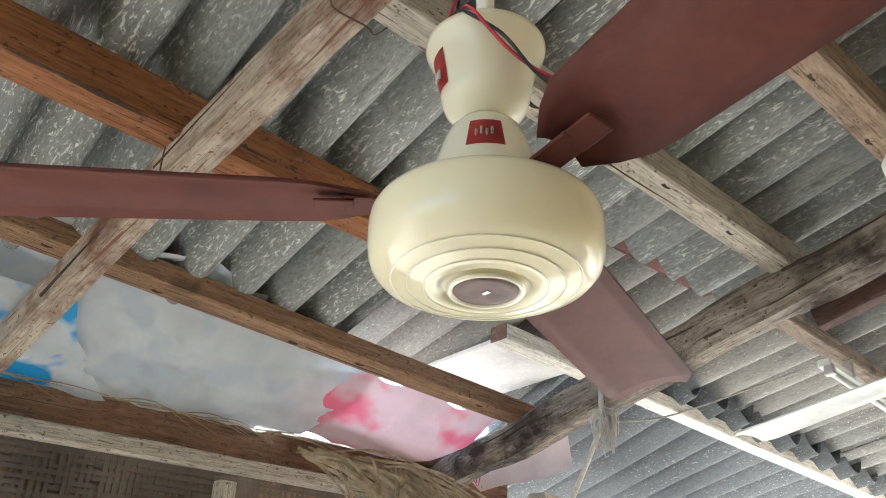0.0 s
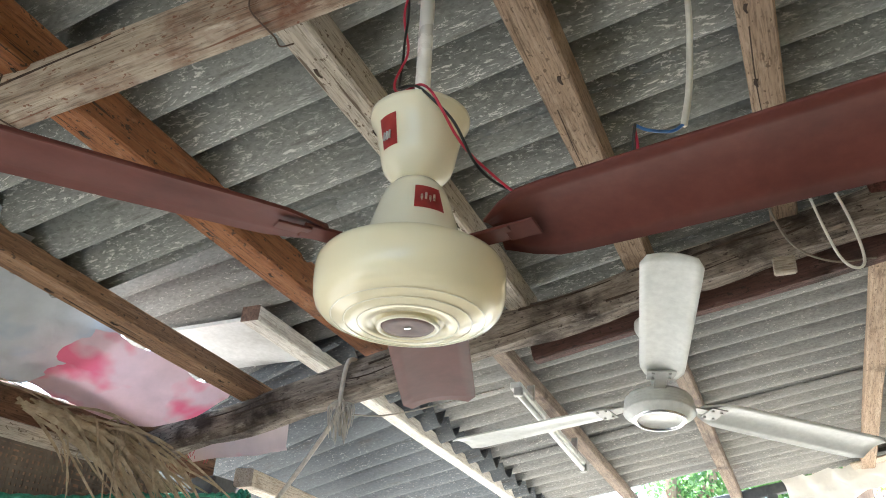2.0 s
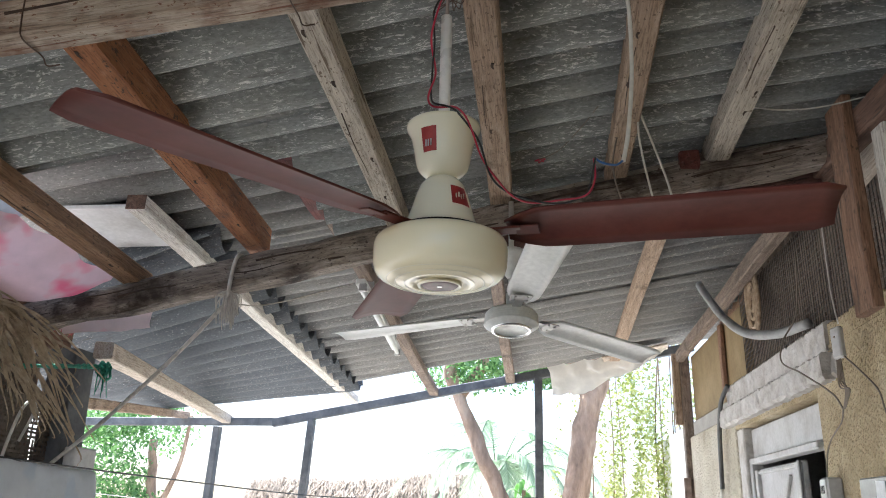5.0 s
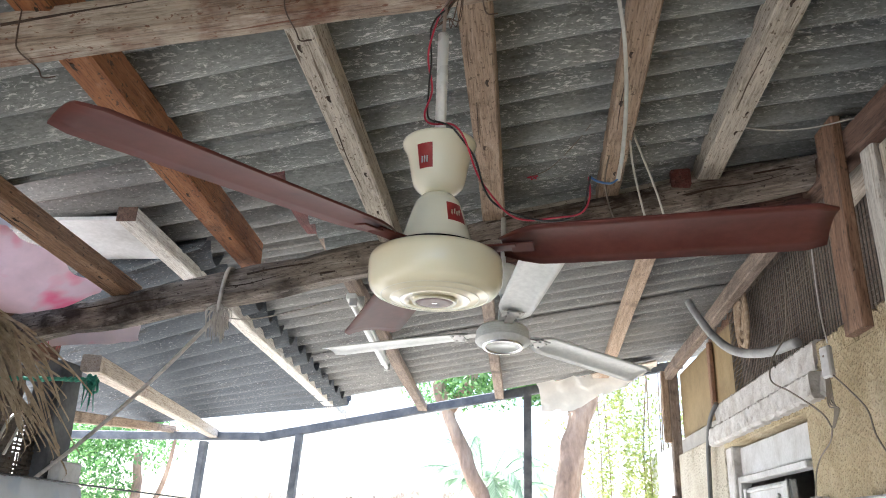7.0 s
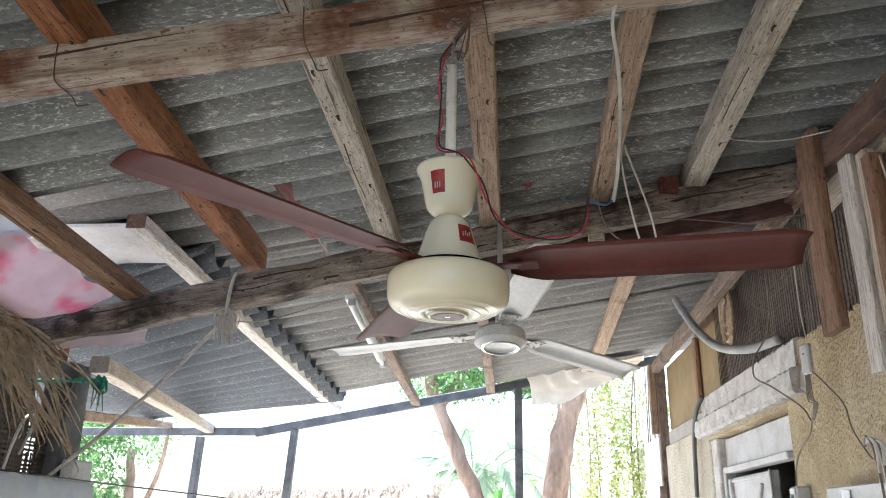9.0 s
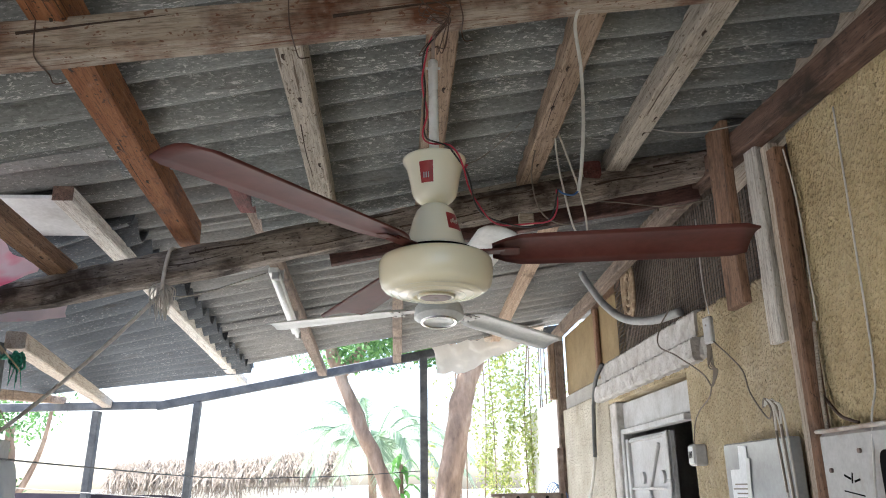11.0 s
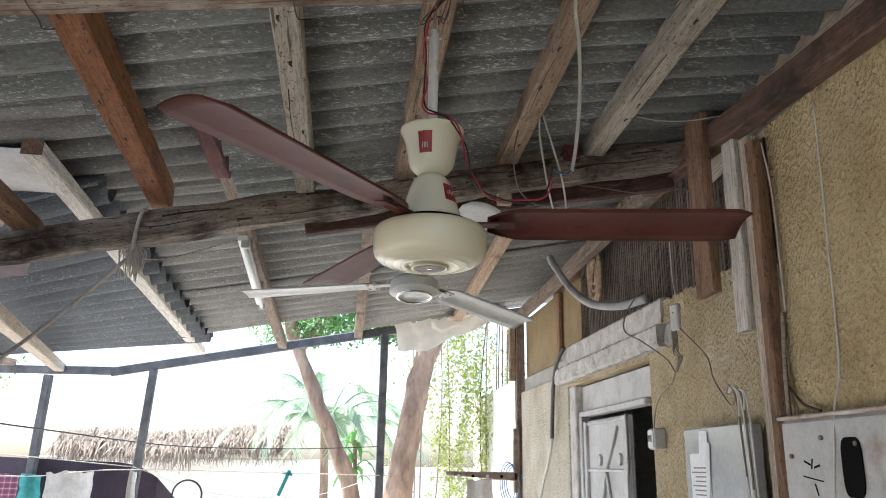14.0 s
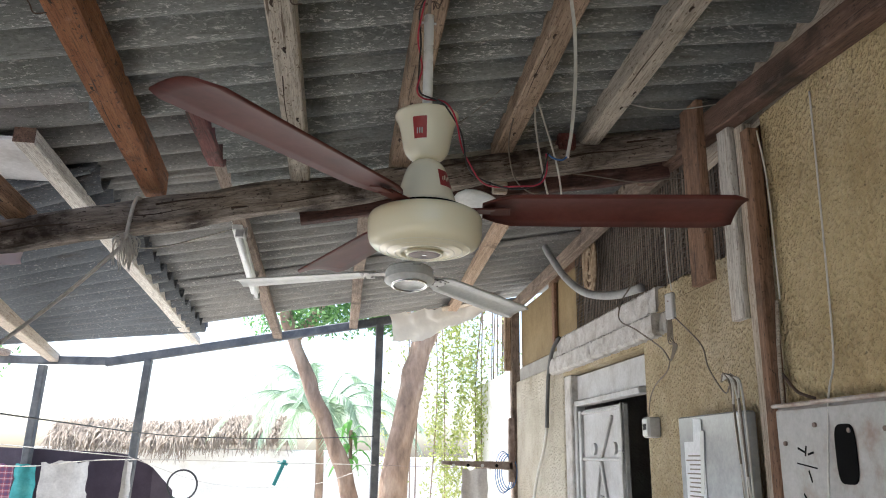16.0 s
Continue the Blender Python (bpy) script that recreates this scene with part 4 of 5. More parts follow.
def twisted(name, pts, r, mats, label, turns=60.0, gap=1.0):
    ob = base(name, (0, 0, 0), label, "cable")
    path = smooth_path(pts, 14)
    for s, mt in enumerate(mats):
        out, run = [], 0.0
        for i, p in enumerate(path):
            d = (path[min(i + 1, len(path) - 1)] - path[max(i - 1, 0)]).normalized()
            run += (p - path[i - 1]).length if i else 0
            u = d.cross(Vector((0.2, 0.9, 0.3))).normalized()
            w = d.cross(u)
            a = run * turns + s * math.pi
            out.append(p + r * gap * (math.cos(a) * u + math.sin(a) * w))
        bm = bmesh.new()
        add_tube(bm, out, r, 6)
        part("strand", bm, mt, ob, "", True)
    return ob


twisted("fan_cable", [(0.03, 0.03, 2.72), (-0.012, -0.012, 2.63), (-0.022, -0.02, 2.56), (-0.018, -0.022, 2.47), (-0.02, -0.035, 2.40), (0.028, -0.058, 2.372), (0.058, -0.045, 2.33), (0.082, 0.0, 2.28), (0.115, 0.05, 2.258), (0.16, 0.08, 2.252), (0.215, 0.075, 2.25), (0.252, 0.066, 2.258), (0.266, 0.06, 2.285), (0.27, 0.055, 2.325)], 0.0019, (M_REDWIRE, M_BLACKWIRE), "red and black twisted cable looping from the fan", 45, 1.6)
cable("joining_wire", [(0.27, 0.055, 2.325), (0.285, 0.062, 2.318), (0.31, 0.08, 2.322), (0.325, 0.089, 2.335)], 0.0022, M_BLUEWIRE, "short blue wire joined to the red cable", "wire")
cable("supply_cable", [(0.325, 0.089, 2.333), (0.338, 0.092, 2.40), (0.35, 0.09, 2.52), (0.352, 0.087, 2.65), (0.345, 0.08, 2.76), (0.36, 0.03, 2.80)], 0.0045, M_WHITEWIRE, "white cable hanging beside a purlin")
for k in range(7):
    a = k * 0.9
    cable("binding_wire", [(-0.03 + 0.02 * math.sin(a), -0.03, 2.70 + 0.012 * k), (0.0 + 0.03 * math.cos(a * 1.3), -0.036, 2.67 + 0.01 * k), (0.035, -0.02 + 0.01 * math.sin(a), 2.70), (0.03 * math.sin(a * 2), 0.02, 2.655 - 0.004 * k), (0.01, 0.0, 2.64)], 0.0012, M_DARKWIRE, "rusty binding wire round the fan hook", "wire", 6, 5)
for x in (-0.815, -0.315, 0.06):
    zc, yc = 2.712 + 0.199 * x, 0.095 * x
    cable("binding_wire", [(x, yc - 0.004, zc + 0.09), (x + 0.004, yc - 0.005, zc + 0.03), (x + 0.01, yc, zc - 0.004), (x + 0.012, yc + 0.06, zc - 0.004), (x + 0.02, yc + 0.07, zc - 0.02), (x + 0.04, yc + 0.08, zc - 0.012)], 0.0016, M_DARKWIRE, "rusty wire binding beam and purlin", "wire", 6, 5)
cable("hanging_cable", [(0.49, 1.0, 2.93), (0.50, 1.02, 2.80), (0.55, 1.06, 2.58), (0.60, 1.08, 2.565), (0.58, 1.05, 2.70), (0.50, 1.0, 2.93)], 0.0035, M_WHITEWIRE, "loop of pale cable hanging from a purlin")
cable("hanging_cable", [(0.44, 1.1, 2.92), (0.42, 1.12, 2.80), (0.46, 1.2, 2.70), (0.55, 1.3, 2.68), (0.66, 1.36, 2.70)], 0.0028, M_GREYWIRE, "dusty cable running under the purlin")
cable("hanging_cable", [(0.18, 1.30, 2.92), (0.25, 1.25, 2.93), (0.33, 1.1, 2.95), (0.37, 1.0, 2.96)], 0.0018, M_GREYWIRE, "thin dusty wire with a knotted end")
cable("slack_wire", [(0.84, 1.08, 2.985), (0.95, 1.07, 2.962), (1.07, 1.06, 2.962), (1.21, 1.04, 2.985)], 0.0022, M_WHITEWIRE, "thin slack wire across to the wall plate", "wire")
cable("slack_wire", [(0.62, 1.36, 2.80), (0.80, 1.38, 2.80), (1.02, 1.35, 2.77), (1.18, 1.32, 2.785), (1.26, 1.42, 2.70), (1.27, 1.5, 2.45)], 0.0022, M_GREYWIRE, "thin cable running over to the wall", "wire")
bm = bmesh.new()
for k in range(7):
    a = k * 0.9
    add_tube(bm, smooth_path([(0.184, 1.30, 2.922), (0.184 + 0.02 * math.cos(a), 1.30 + 0.01 * math.sin(a), 2.922 + 0.02 * math.sin(a)), (0.184 + 0.012 * math.cos(a + 1), 1.30, 2.915)], 4), 0.002, 5)
tagged(mesh_ob("tape_knot", bm, M_REDWIRE), "red tape knot on a wire end", "tape knot")
tagged(mesh_ob("junction_clip", box_bm((0.44, 1.385, 2.725), (0.06, 0.03, 0.05), 0.005), M_PALE), "small pale wooden cable block on the beam", "cable block")

# ropes
cable("tie_rope", [(-0.93, 1.44, 2.612), (-0.935, 1.385, 2.60), (-0.945, 1.375, 2.55), (-0.955, 1.38, 2.46), (-0.96, 1.40, 2.42)], 0.008, M_ROPE, "frayed grey rope tied round the main beam", "rope")
bm = bmesh.new()
for k in range(48):
    a, b = rnd.uniform(0, 6.28), rnd.uniform(0.4, 1.7)
    add_tube(bm, smooth_path([(-0.955, 1.39, 2.45 + rnd.uniform(-0.03, 0.02)), (-0.955 + 0.03 * b * math.cos(a), 1.39 + 0.02 * math.sin(a), 2.42 + rnd.uniform(-0.02, 0.03)), (-0.95 + 0.03 * b * math.cos(a + 0.4), 1.39 + 0.03 * math.sin(a), 2.36 + rnd.uniform(-0.04, 0.03))], 4), 0.0035, 5, 0.001)
tagged(mesh_ob("rope_knot", bm, M_ROPE), "frayed rope knot hanging under the beam", "rope")
cable("slack_rope", [(-0.97, 1.40, 2.42), (-1.2, 1.5, 2.23), (-1.5, 1.63, 2.02), (-1.76, 1.74, 1.86)], 0.0085, M_ROPE, "grey rope stretched down to the side post", "rope")
cable("slack_rope", [(-0.96, 1.40, 2.42), (-0.90, 1.7, 2.50), (-0.72, 2.3, 2.76)], 0.003, M_ROPE, "thin cord running to the tube light", "rope")
twisted("green_rope", [(-1.74, 0.2, 2.05), (-1.74, 0.9, 2.10), (-1.71, 1.4, 2.19), (-1.67, 1.86, 2.27)], 0.007, (M_GREENROPE, M_GREENROPE), "twisted green nylon rope along the netted side", 110, 0.9)
bm = bmesh.new()
for k in range(7):
    q = Matrix.Translation((-1.665 + 0.012 * math.sin(k * 2.3), 1.85, 2.275 - 0.006 * k)) @ pose(0, 0, 0, 40 * k, 25 * k, 55 * k)
    rr = 0.020 + 0.003 * (k % 4)
    add_tube(bm, [q @ Vector((rr * math.cos(a * math.pi / 9), rr * math.sin(a * math.pi / 9), 0.004 * math.sin(a))) for a in range(19)], 0.006, 6)
for k in range(6):
    x = -1.69 + 0.01 * k
    add_tube(bm, smooth_path([(x, 1.85, 2.26), (x + 0.008 * math.sin(k), 1.85, 2.22), (x - 0.012 * math.sin(k * 2), 1.85, 2.16 - 0.012 * (k % 3))], 4), 0.004, 5, 0.0015)
tagged(mesh_ob("rope_knot", bm, M_GREENROPE), "green nylon rope knot at the post", "rope")

# ---- tarpaulins ----
rows = [
    [(-1.27, y, z_near(-1.27, y) + 0.105) if y < 0.2 else (-1.27 - 0.35 * (y - 0.2), y, z_near(-1.35, y) + 0.10) for y in (-1.1, -0.6, -0.1, 0.3, 0.6, 0.85)],
    [(-1.43, y, z_near(-1.43, y) + 0.10) for y in (-1.1, -0.6, -0.1, 0.3, 0.62, 0.90)],
    [(-1.62, y, 2.53 - 0.02 * y) for y in (-0.5, -0.1, 0.12, 0.36, 0.64, 0.92)],
    [(-1.85, y, 2.425) for y in (0.02, 0.12, 0.26, 0.42, 0.62, 0.80)],
]
tagged(mesh_ob("tarpaulin", cloth_bm(rows, 70, 36, 0.03, 0.034, 3, 8), M_TARP, smooth=True), "wrinkled white tarpaulin sagging under the roof edge", "tarpaulin")
rows = [
    [(-1.45, y, 2.555) for y in (-1.15, -0.7, -0.35)] + [(-1.47, -0.02, 2.55)],
    [(-1.62, y, 2.485) for y in (-1.15, -0.7, -0.3)] + [(-1.63, 0.06, 2.48)],
    [(-1.84, y, 2.42) for y in (-1.15, -0.7, -0.2)] + [(-1.84, 0.22, 2.42)],
]
tagged(mesh_ob("tarpaulin", cloth_bm(rows, 40, 20, 0.03, 0.02, 8, 8), M_TARPBLUE, smooth=True), "blue and white printed plastic sheet under the roof edge", "tarpaulin")
rows = [
    [(-1.57, 0.64, 2.555), (-1.49, 0.85, 2.575), (-1.45, 1.05, 2.56), (-1.425, 1.22, 2.54), (-1.412, 1.372, 2.515)],
    [(-1.68, 0.67, 2.525), (-1.65, 0.91, 2.490), (-1.58, 1.14, 2.475), (-1.50, 1.29, 2.485), (-1.414, 1.368, 2.505)],
    [(-1.77, 0.70, 2.470), (-1.79, 0.97, 2.435), (-1.71, 1.22, 2.405), (-1.59, 1.355, 2.435), (-1.416, 1.364, 2.496)],
]
tagged(mesh_ob("tarpaulin", cloth_bm(rows, 24, 16, 0.012, 0.024, 5, 8), M_PINK, smooth=True), "pink and white plastic sheet glowing with daylight", "tarpaulin")
rows = [
    [(-1.74, 1.52, 2.50), (-1.60, 1.66, 2.535), (-1.455, 1.80, 2.55)],
    [(-1.76, 1.56, 2.42), (-1.63, 1.72, 2.455), (-1.50, 1.87, 2.48)],
    [(-1.74, 1.62, 2.36), (-1.62, 1.76, 2.40), (-1.50, 1.88, 2.445)],
]
tagged(mesh_ob("tarpaulin", cloth_bm(rows, 20, 14, 0.0, 0.012, 6, 10), M_PINKPALE, smooth=True), "torn end of pink plastic sheet behind the beam", "tarpaulin")
rows = [
    [(0.25, 5.42, 2.92), (0.6, 5.35, 2.98), (0.95, 5.3, 3.03), (1.25, 5.2, 3.08)],
    [(0.28, 5.44, 2.80), (0.6, 5.40, 2.87), (0.95, 5.36, 2.93), (1.2, 5.25, 3.02)],
    [(0.30, 5.46, 2.70), (0.5, 5.44, 2.70), (0.8, 5.40, 2.82), (1.1, 5.3, 2.96)],
]
tagged(mesh_ob("plastic_sheet", cloth_bm(rows, 30, 20, 0.02, 0.05, 9, 8), M_POLY, smooth=True), "crumpled clear plastic sheet hung on the header", "plastic sheet")

bm = bmesh.new()
for k in range(16):
    x, y, z = -1.76 + 0.012 * (k % 4), 1.50 + 0.011 * k, 2.40 + 0.008 * math.sin(k * 2.1)
    add_tube(bm, smooth_path([(x, y, z + 0.03), (x + 0.015 * math.sin(k), y + 0.01, z), (x - 0.012 * math.cos(k * 1.7), y + 0.02, z - 0.035)], 4), 0.0035, 5, 0.001)
tagged(mesh_ob("net_scrap", bm, M_REDWIRE), "scrap of bright red plastic net by the beam end", "net scrap")

# ---- netted side ----
def woven(name, x, y0, y1, z0, z1, step, w, mat, label, drop=0.0):
    verts, faces = [], []
    def strip(a, b, c, d):
        s = len(verts)
        verts.extend((a, b, c, d))
        faces.append((s, s + 1, s + 2, s + 3))
    ny, nz = int((y1 - y0) / step), int((z1 - z0) / step)
    for k in range(ny):
        y = y0 + k * step + rnd.uniform(-0.2, 0.2) * step
        for j in range(0, nz, 3):
            if rnd.random() < drop:
                continue
            z = z0 + j * step
            s = 0.004 * math.sin(y * 7) + rnd.uniform(-0.002, 0.002)
            strip((x + s, y, z), (x + s, y + w, z), (x + s, y + w, z + 3 * step), (x + s, y, z + 3 * step))
    for k in range(nz):
        z = z0 + k * step + rnd.uniform(-0.2, 0.2) * step
        for j in range(0, ny, 3):
            if rnd.random() < drop:
                continue
            y = y0 + j * step
            s = 0.003 + rnd.uniform(-0.002, 0.002)
            strip((x + s, y, z), (x + s, y + 3 * step, z), (x + s, y + 3 * step, z + w), (x + s, y, z + w))
    me = bpy.data.meshes.new(name)
    me.from_pydata(verts, [], faces)
    me.materials.append(mat)
    ob = new(name, me)
    sol = ob.modifiers.new("thickness", "SOLIDIFY")
    sol.thickness = 0.003
    return tagged(ob, label, "net", kind="stuff")


woven("woven_net", -1.885, -2.4, 1.75, 1.1, 2.32, 0.02, 0.0125, M_NET, "dark woven plastic net closing the side", 0.06)
woven("woven_mat", -1.93, -2.4, 1.80, 0.95, 2.30, 0.05, 0.068, M_MAT, "torn brown woven mat behind the net", 0.045)
woven("woven_net", -1.80, 1.05, 1.78, 1.3, 2.10, 0.018, 0.010, M_NET, "second layer of dark net beside the post", 0.05)

# dry palm leaf
palm = bmesh.new()
for k in range(80):
    u = rnd.random()
    fan_out = rnd.random()
    root = Vector((-1.73 + 0.04 * rnd.random(), 0.78 + 0.50 * rnd.random(), 2.36 + 0.02 * rnd.uniform(-1, 1)))
    end = Vector((-1.69 + rnd.uniform(-0.07, 0.07), 1.02 + 0.80 * u, 2.44 - 0.18 * u - 0.36 * fan_out ** 0.8))
    if end.z > 2.36:
        end.z -= 0.12
    mid = root.lerp(end, 0.5) + Vector((0.03 * rnd.uniform(-1, 1), 0.03 * rnd.uniform(-1, 1), 0.045 + 0.04 * rnd.uniform(-1, 1)))
    pts = smooth_path([root, mid, end, end + Vector((0.01 * rnd.uniform(-1, 1), 0.05 * rnd.random(), -0.07 * rnd.random() - 0.01))], 5)
    prev = None
    wide = rnd.uniform(0.0018, 0.0050)
    for i, p in enumerate(pts):
        w = wide * (1 - (i / (len(pts) - 1)) ** 2) + 0.0006
        sd = Vector((0.4, 0.35, 0.85)).normalized() * w
        cur = (palm.verts.new(p - sd), palm.verts.new(p + sd + Vector((0.002, 0, 0))))
        if prev:
            palm.faces.new((prev[0], prev[1], cur[1], cur[0]))
        prev = cur
for k in range(22):
    y = -0.8 + 1.7 * rnd.random()
    p0 = Vector((-1.80, y, 2.42))
    add_tube(palm, smooth_path([p0, p0 + Vector((0.03, 0.12, 0.01 * rnd.uniform(-1, 1))), p0 + Vector((0.02, 0.25, -0.05 * rnd.random()))], 4), 0.0025, 4, 0.0008)
tagged(mesh_ob("palm_leaf", palm, M_PALM), "bundle of dry palm leaves hanging from the eaves", "palm leaf", kind="stuff")

# hook, cloth and board at the netted side
cable("bent_wire_hook", [(-1.76, 1.42, 1.72), (-1.76, 1.45, 1.90), (-1.76, 1.50, 2.04), (-1.76, 1.55, 2.08), (-1.76, 1.58, 2.05), (-1.76, 1.52, 1.93)], 0.006, M_WHITEWIRE, "bent white wire hook on the net", "hook")
rows = [[(-1.60, y, 1.72) for y in (0.95, 1.2, 1.45, 1.75)], [(-1.562 - 0.02 * (y - 1.3) , y, 1.848 - 0.015 * (y - 1)) for y in (0.95, 1.2, 1.45, 1.75)], [(-1.54, y, 1.6) for y in (0.95, 1.2, 1.45, 1.74)], [(-1.55, y, 1.2) for y in (0.97, 1.2, 1.45, 1.73)]]
tagged(mesh_ob("towel", cloth_bm(rows, 40, 24, 0.0, 0.008, 11, 14), M_TARP, smooth=True), "white towel hung over the clothes line", "towel")
tagged(mesh_ob("white_board", box_bm((-1.70, 1.84, 1.5), (0.05, 0.16, 0.86), 0.006), M_WHITEPAINT), "white board leaning at the side post", "board")
cable("clothes_line", [(-1.80, 0.62, 1.88), (-1.62, 0.95, 1.86), (-1.56, 1.3, 1.846), (-1.5, 2.3, 1.83), (-1.2, 3.9, 1.80), (-0.5, 5.0, 1.82), (0.16, 5.46, 1.86)], 0.004, M_BLACKWIRE, "dark clothes line across the open side", "clothes line")

# ---- fittings on the house wall ----
oval = base("wicker_ornament", (1.33, 2.98, 2.845), "oval woven wicker ornament on the mesh", "ornament")
bm = bmesh.new()
for r in (0.03, 0.055, 0.08, 0.10):
    add_tube(bm, [(0, 1.15 * r * math.cos(k * math.pi / 14), 1.85 * r * math.sin(k * math.pi / 14)) for k in range(29)], 0.010, 6)
part("coil", bm, M_WICKER, oval)
part("backing", tube_bm([(0.012, 0, 0), (0.02, 0, 0)], 0.07, 0, 24), M_BROWN, oval)
bm = bmesh.new()
for k in range(20):
    a = k * math.pi / 10
    add_tube(bm, [(0.006, 0.012 * math.cos(a), 0.02 * math.sin(a)), (0.004, 0.108 * math.cos(a), 0.175 * math.sin(a))], 0.004, 5)
part("spoke", bm, M_TAN, oval)
cable("conduit_hose", [(1.085, 3.10, 2.975), (1.10, 3.04, 2.90), (1.14, 2.85, 2.72), (1.18, 2.60, 2.58), (1.25, 2.35, 2.52), (1.32, 2.15, 2.52)], 0.022, M_HOSE, "grey corrugated conduit hose bending into the mesh", "hose", 10, 12)
cable("black_conduit", [(1.31, 3.62, 2.49), (1.285, 3.72, 2.40), (1.29, 3.84, 2.26), (1.295, 3.90, 2.10), (1.295, 3.93, 1.90)], 0.014, M_DARKHOSE, "dark grey conduit bending round the lintel end", "conduit", 8, 10)
cable("white_conduit", [(1.295, 3.93, 1.90), (1.30, 4.05, 1.75), (1.30, 4.30, 1.50), (1.30, 4.5, 1.1)], 0.011, M_WHITEWIRE, "white conduit running down the wall", "conduit", 6, 10)
plate = base("wall_socket", Matrix.Translation((1.245, 1.66, 2.33)) @ pose(0, 0, 0, 0, 0, 14), "pale cable box with dangling wires on the wall", "junction box")
part("cover", box_bm((0, 0, 0), (0.022, 0.055, 0.115), 0.006), M_WHITEPAINT, plate)
part("screw", tube_bm([(-0.014, 0, 0.02), (-0.009, 0, 0.02)], 0.004, 0, 8), M_RUST, plate)
for k in range(5):
    cable("wall_wire", [(1.245, 1.66 + 0.008 * k, 2.28), (1.245, 1.655 + 0.012 * k, 2.22 - 0.01 * k), (1.255, 1.68 - 0.01 * k, 2.16), (1.25, 1.70 + 0.01 * math.sin(k), 2.10)], 0.0028, M_GREYWIRE, "tangle of dusty wires on the wall", "wire", 6, 5)
cable("wall_wire", [(1.25, 1.71, 2.10), (1.262, 1.78, 2.06), (1.29, 1.98, 2.02), (1.29, 2.05, 1.96), (1.29, 2.08, 1.88)], 0.003, M_GREYWIRE, "dusty cable drooping down to the switch", "wire")
cable("wall_wire", [(1.25, 1.71, 2.10), (1.25, 1.80, 2.17), (1.20, 1.95, 2.27), (1.17, 2.08, 2.34), (1.2, 2.12, 2.44), (1.26, 2.1, 2.56), (1.27, 2.05, 2.8)], 0.0034, M_GREYWIRE, "dusty cable running over the lintel", "wire")
cable("wall_wire", [(1.25, 1.64, 2.28), (1.255, 1.52, 2.20), (1.255, 1.41, 2.12), (1.25, 1.36, 2.03), (1.25, 1.25, 1.93), (1.22, 1.15, 1.945)], 0.003, M_GREYWIRE, "dusty cable sagging across the wall", "wire")
cable("wall_wire", [(1.255, 1.66, 2.40), (1.26, 1.70, 2.55), (1.27, 1.72, 2.85)], 0.003, M_WHITEWIRE, "pale cable running up the mesh", "wire")
for k in range(6):
    o = 0.014 * k
    cable("wall_wire", [(1.20, 1.17 - o, 1.96 + 0.004 * k), (1.19, 1.13 - o, 1.985 - 0.004 * k), (1.185, 1.08 - o, 1.94), (1.185, 1.06 - o * 0.8 + 0.02 * math.sin(k * 2), 1.80), (1.19, 1.05 - o * 0.8, 1.5), (1.19, 1.05 - o * 0.8, 1.1)], 0.0042, M_WHITEWIRE if k % 3 else M_GREYWIRE, "bundle of pale cables looping down beside the post", "cable", 6, 6, "cable bundle")
sw = base("wall_switch", (DX, 2.085, 1.835), "small white plastic switch box on the wall", "switch")
part("box", box_bm((-0.03, 0, 0), (0.06, 0.075, 0.095), 0.007), M_WHITEPAINT, sw)
part("face", box_bm((-0.062, 0, 0), (0.006, 0.062, 0.08), 0.003), M_FANWHITE, sw)
for k in range(3):
    part("printed_bar", box_bm((-0.066, 0.014 - 0.014 * k, 0.002), (0.001, 0.006, 0.03), 0), M_BLACK, sw)
# grey plastic notice case
case = base("notice_case", (WX + 0.02, 1.41, 1.66), "grey perspex case with papers fixed to the wall", "notice case")
M_CASE = mottled("grey_perspex", (0.32, 0.34, 0.345), (0.41, 0.43, 0.44), (0.48, 0.50, 0.51), 5, 0.15, 0.05, 0.001)
M_PAPER = mottled("paper", (0.72, 0.73, 0.75), (0.80, 0.81, 0.82), (0.84, 0.85, 0.86), 6, 0.4, 0.1, 0.002)
part("backing", box_bm((-0.03, 0, 0), (0.05, 0.54, 0.40), 0.006), M_CASE, case)
part("paper", box_bm((-0.058, 0.13, -0.04), (0.002, 0.17, 0.28), 0), M_PAPER, case)
part("paper", box_bm((-0.0595, 0.09, 0.12), (0.002, 0.07, 0.13), 0, pose(0, 0, 0, 4, 0, 0)), M_PAPER, case)
for k in range(11):
    part("printed_bar", box_bm((-0.0597, 0.13 + 0.01 * math.sin(k * 2.1), 0.045 - 0.017 * k), (0.001, 0.11 + 0.02 * math.sin(k * 1.7), 0.005), 0), M_GREYWIRE, case)
part("tape", box_bm((-0.0605, 0.06, 0.02), (0.001, 0.03, 0.24), 0, pose(0, 0, 0, 7, 0, 0)), M_FANWHITE, case)
# white metal meter box
meter = base("meter_box", (WX - 0.02, 0.465, 1.52), "rust-spotted white metal meter box on the wall", "meter box")
M_METER = mottled("rust_spotted_white_metal", (0.33, 0.25, 0.20), (0.45, 0.44, 0.42), (0.51, 0.50, 0.49), 9, 0.45, 0.1, 0.002, 70)
M_RIM = mottled("rust_stained_rim", (0.30, 0.18, 0.12), (0.55, 0.46, 0.40), (0.70, 0.68, 0.65), 9, 0.6, 0.2)
bm = bmesh.new()
add_box(bm, (-0.02, 0, 0), (0.06, 0.83, 0.66), 0.012)
part("body", bm, M_METER, meter)
part("rim", box_bm((-0.018, 0, 0.335), (0.075, 0.85, 0.012), 0.004), M_RIM, meter)
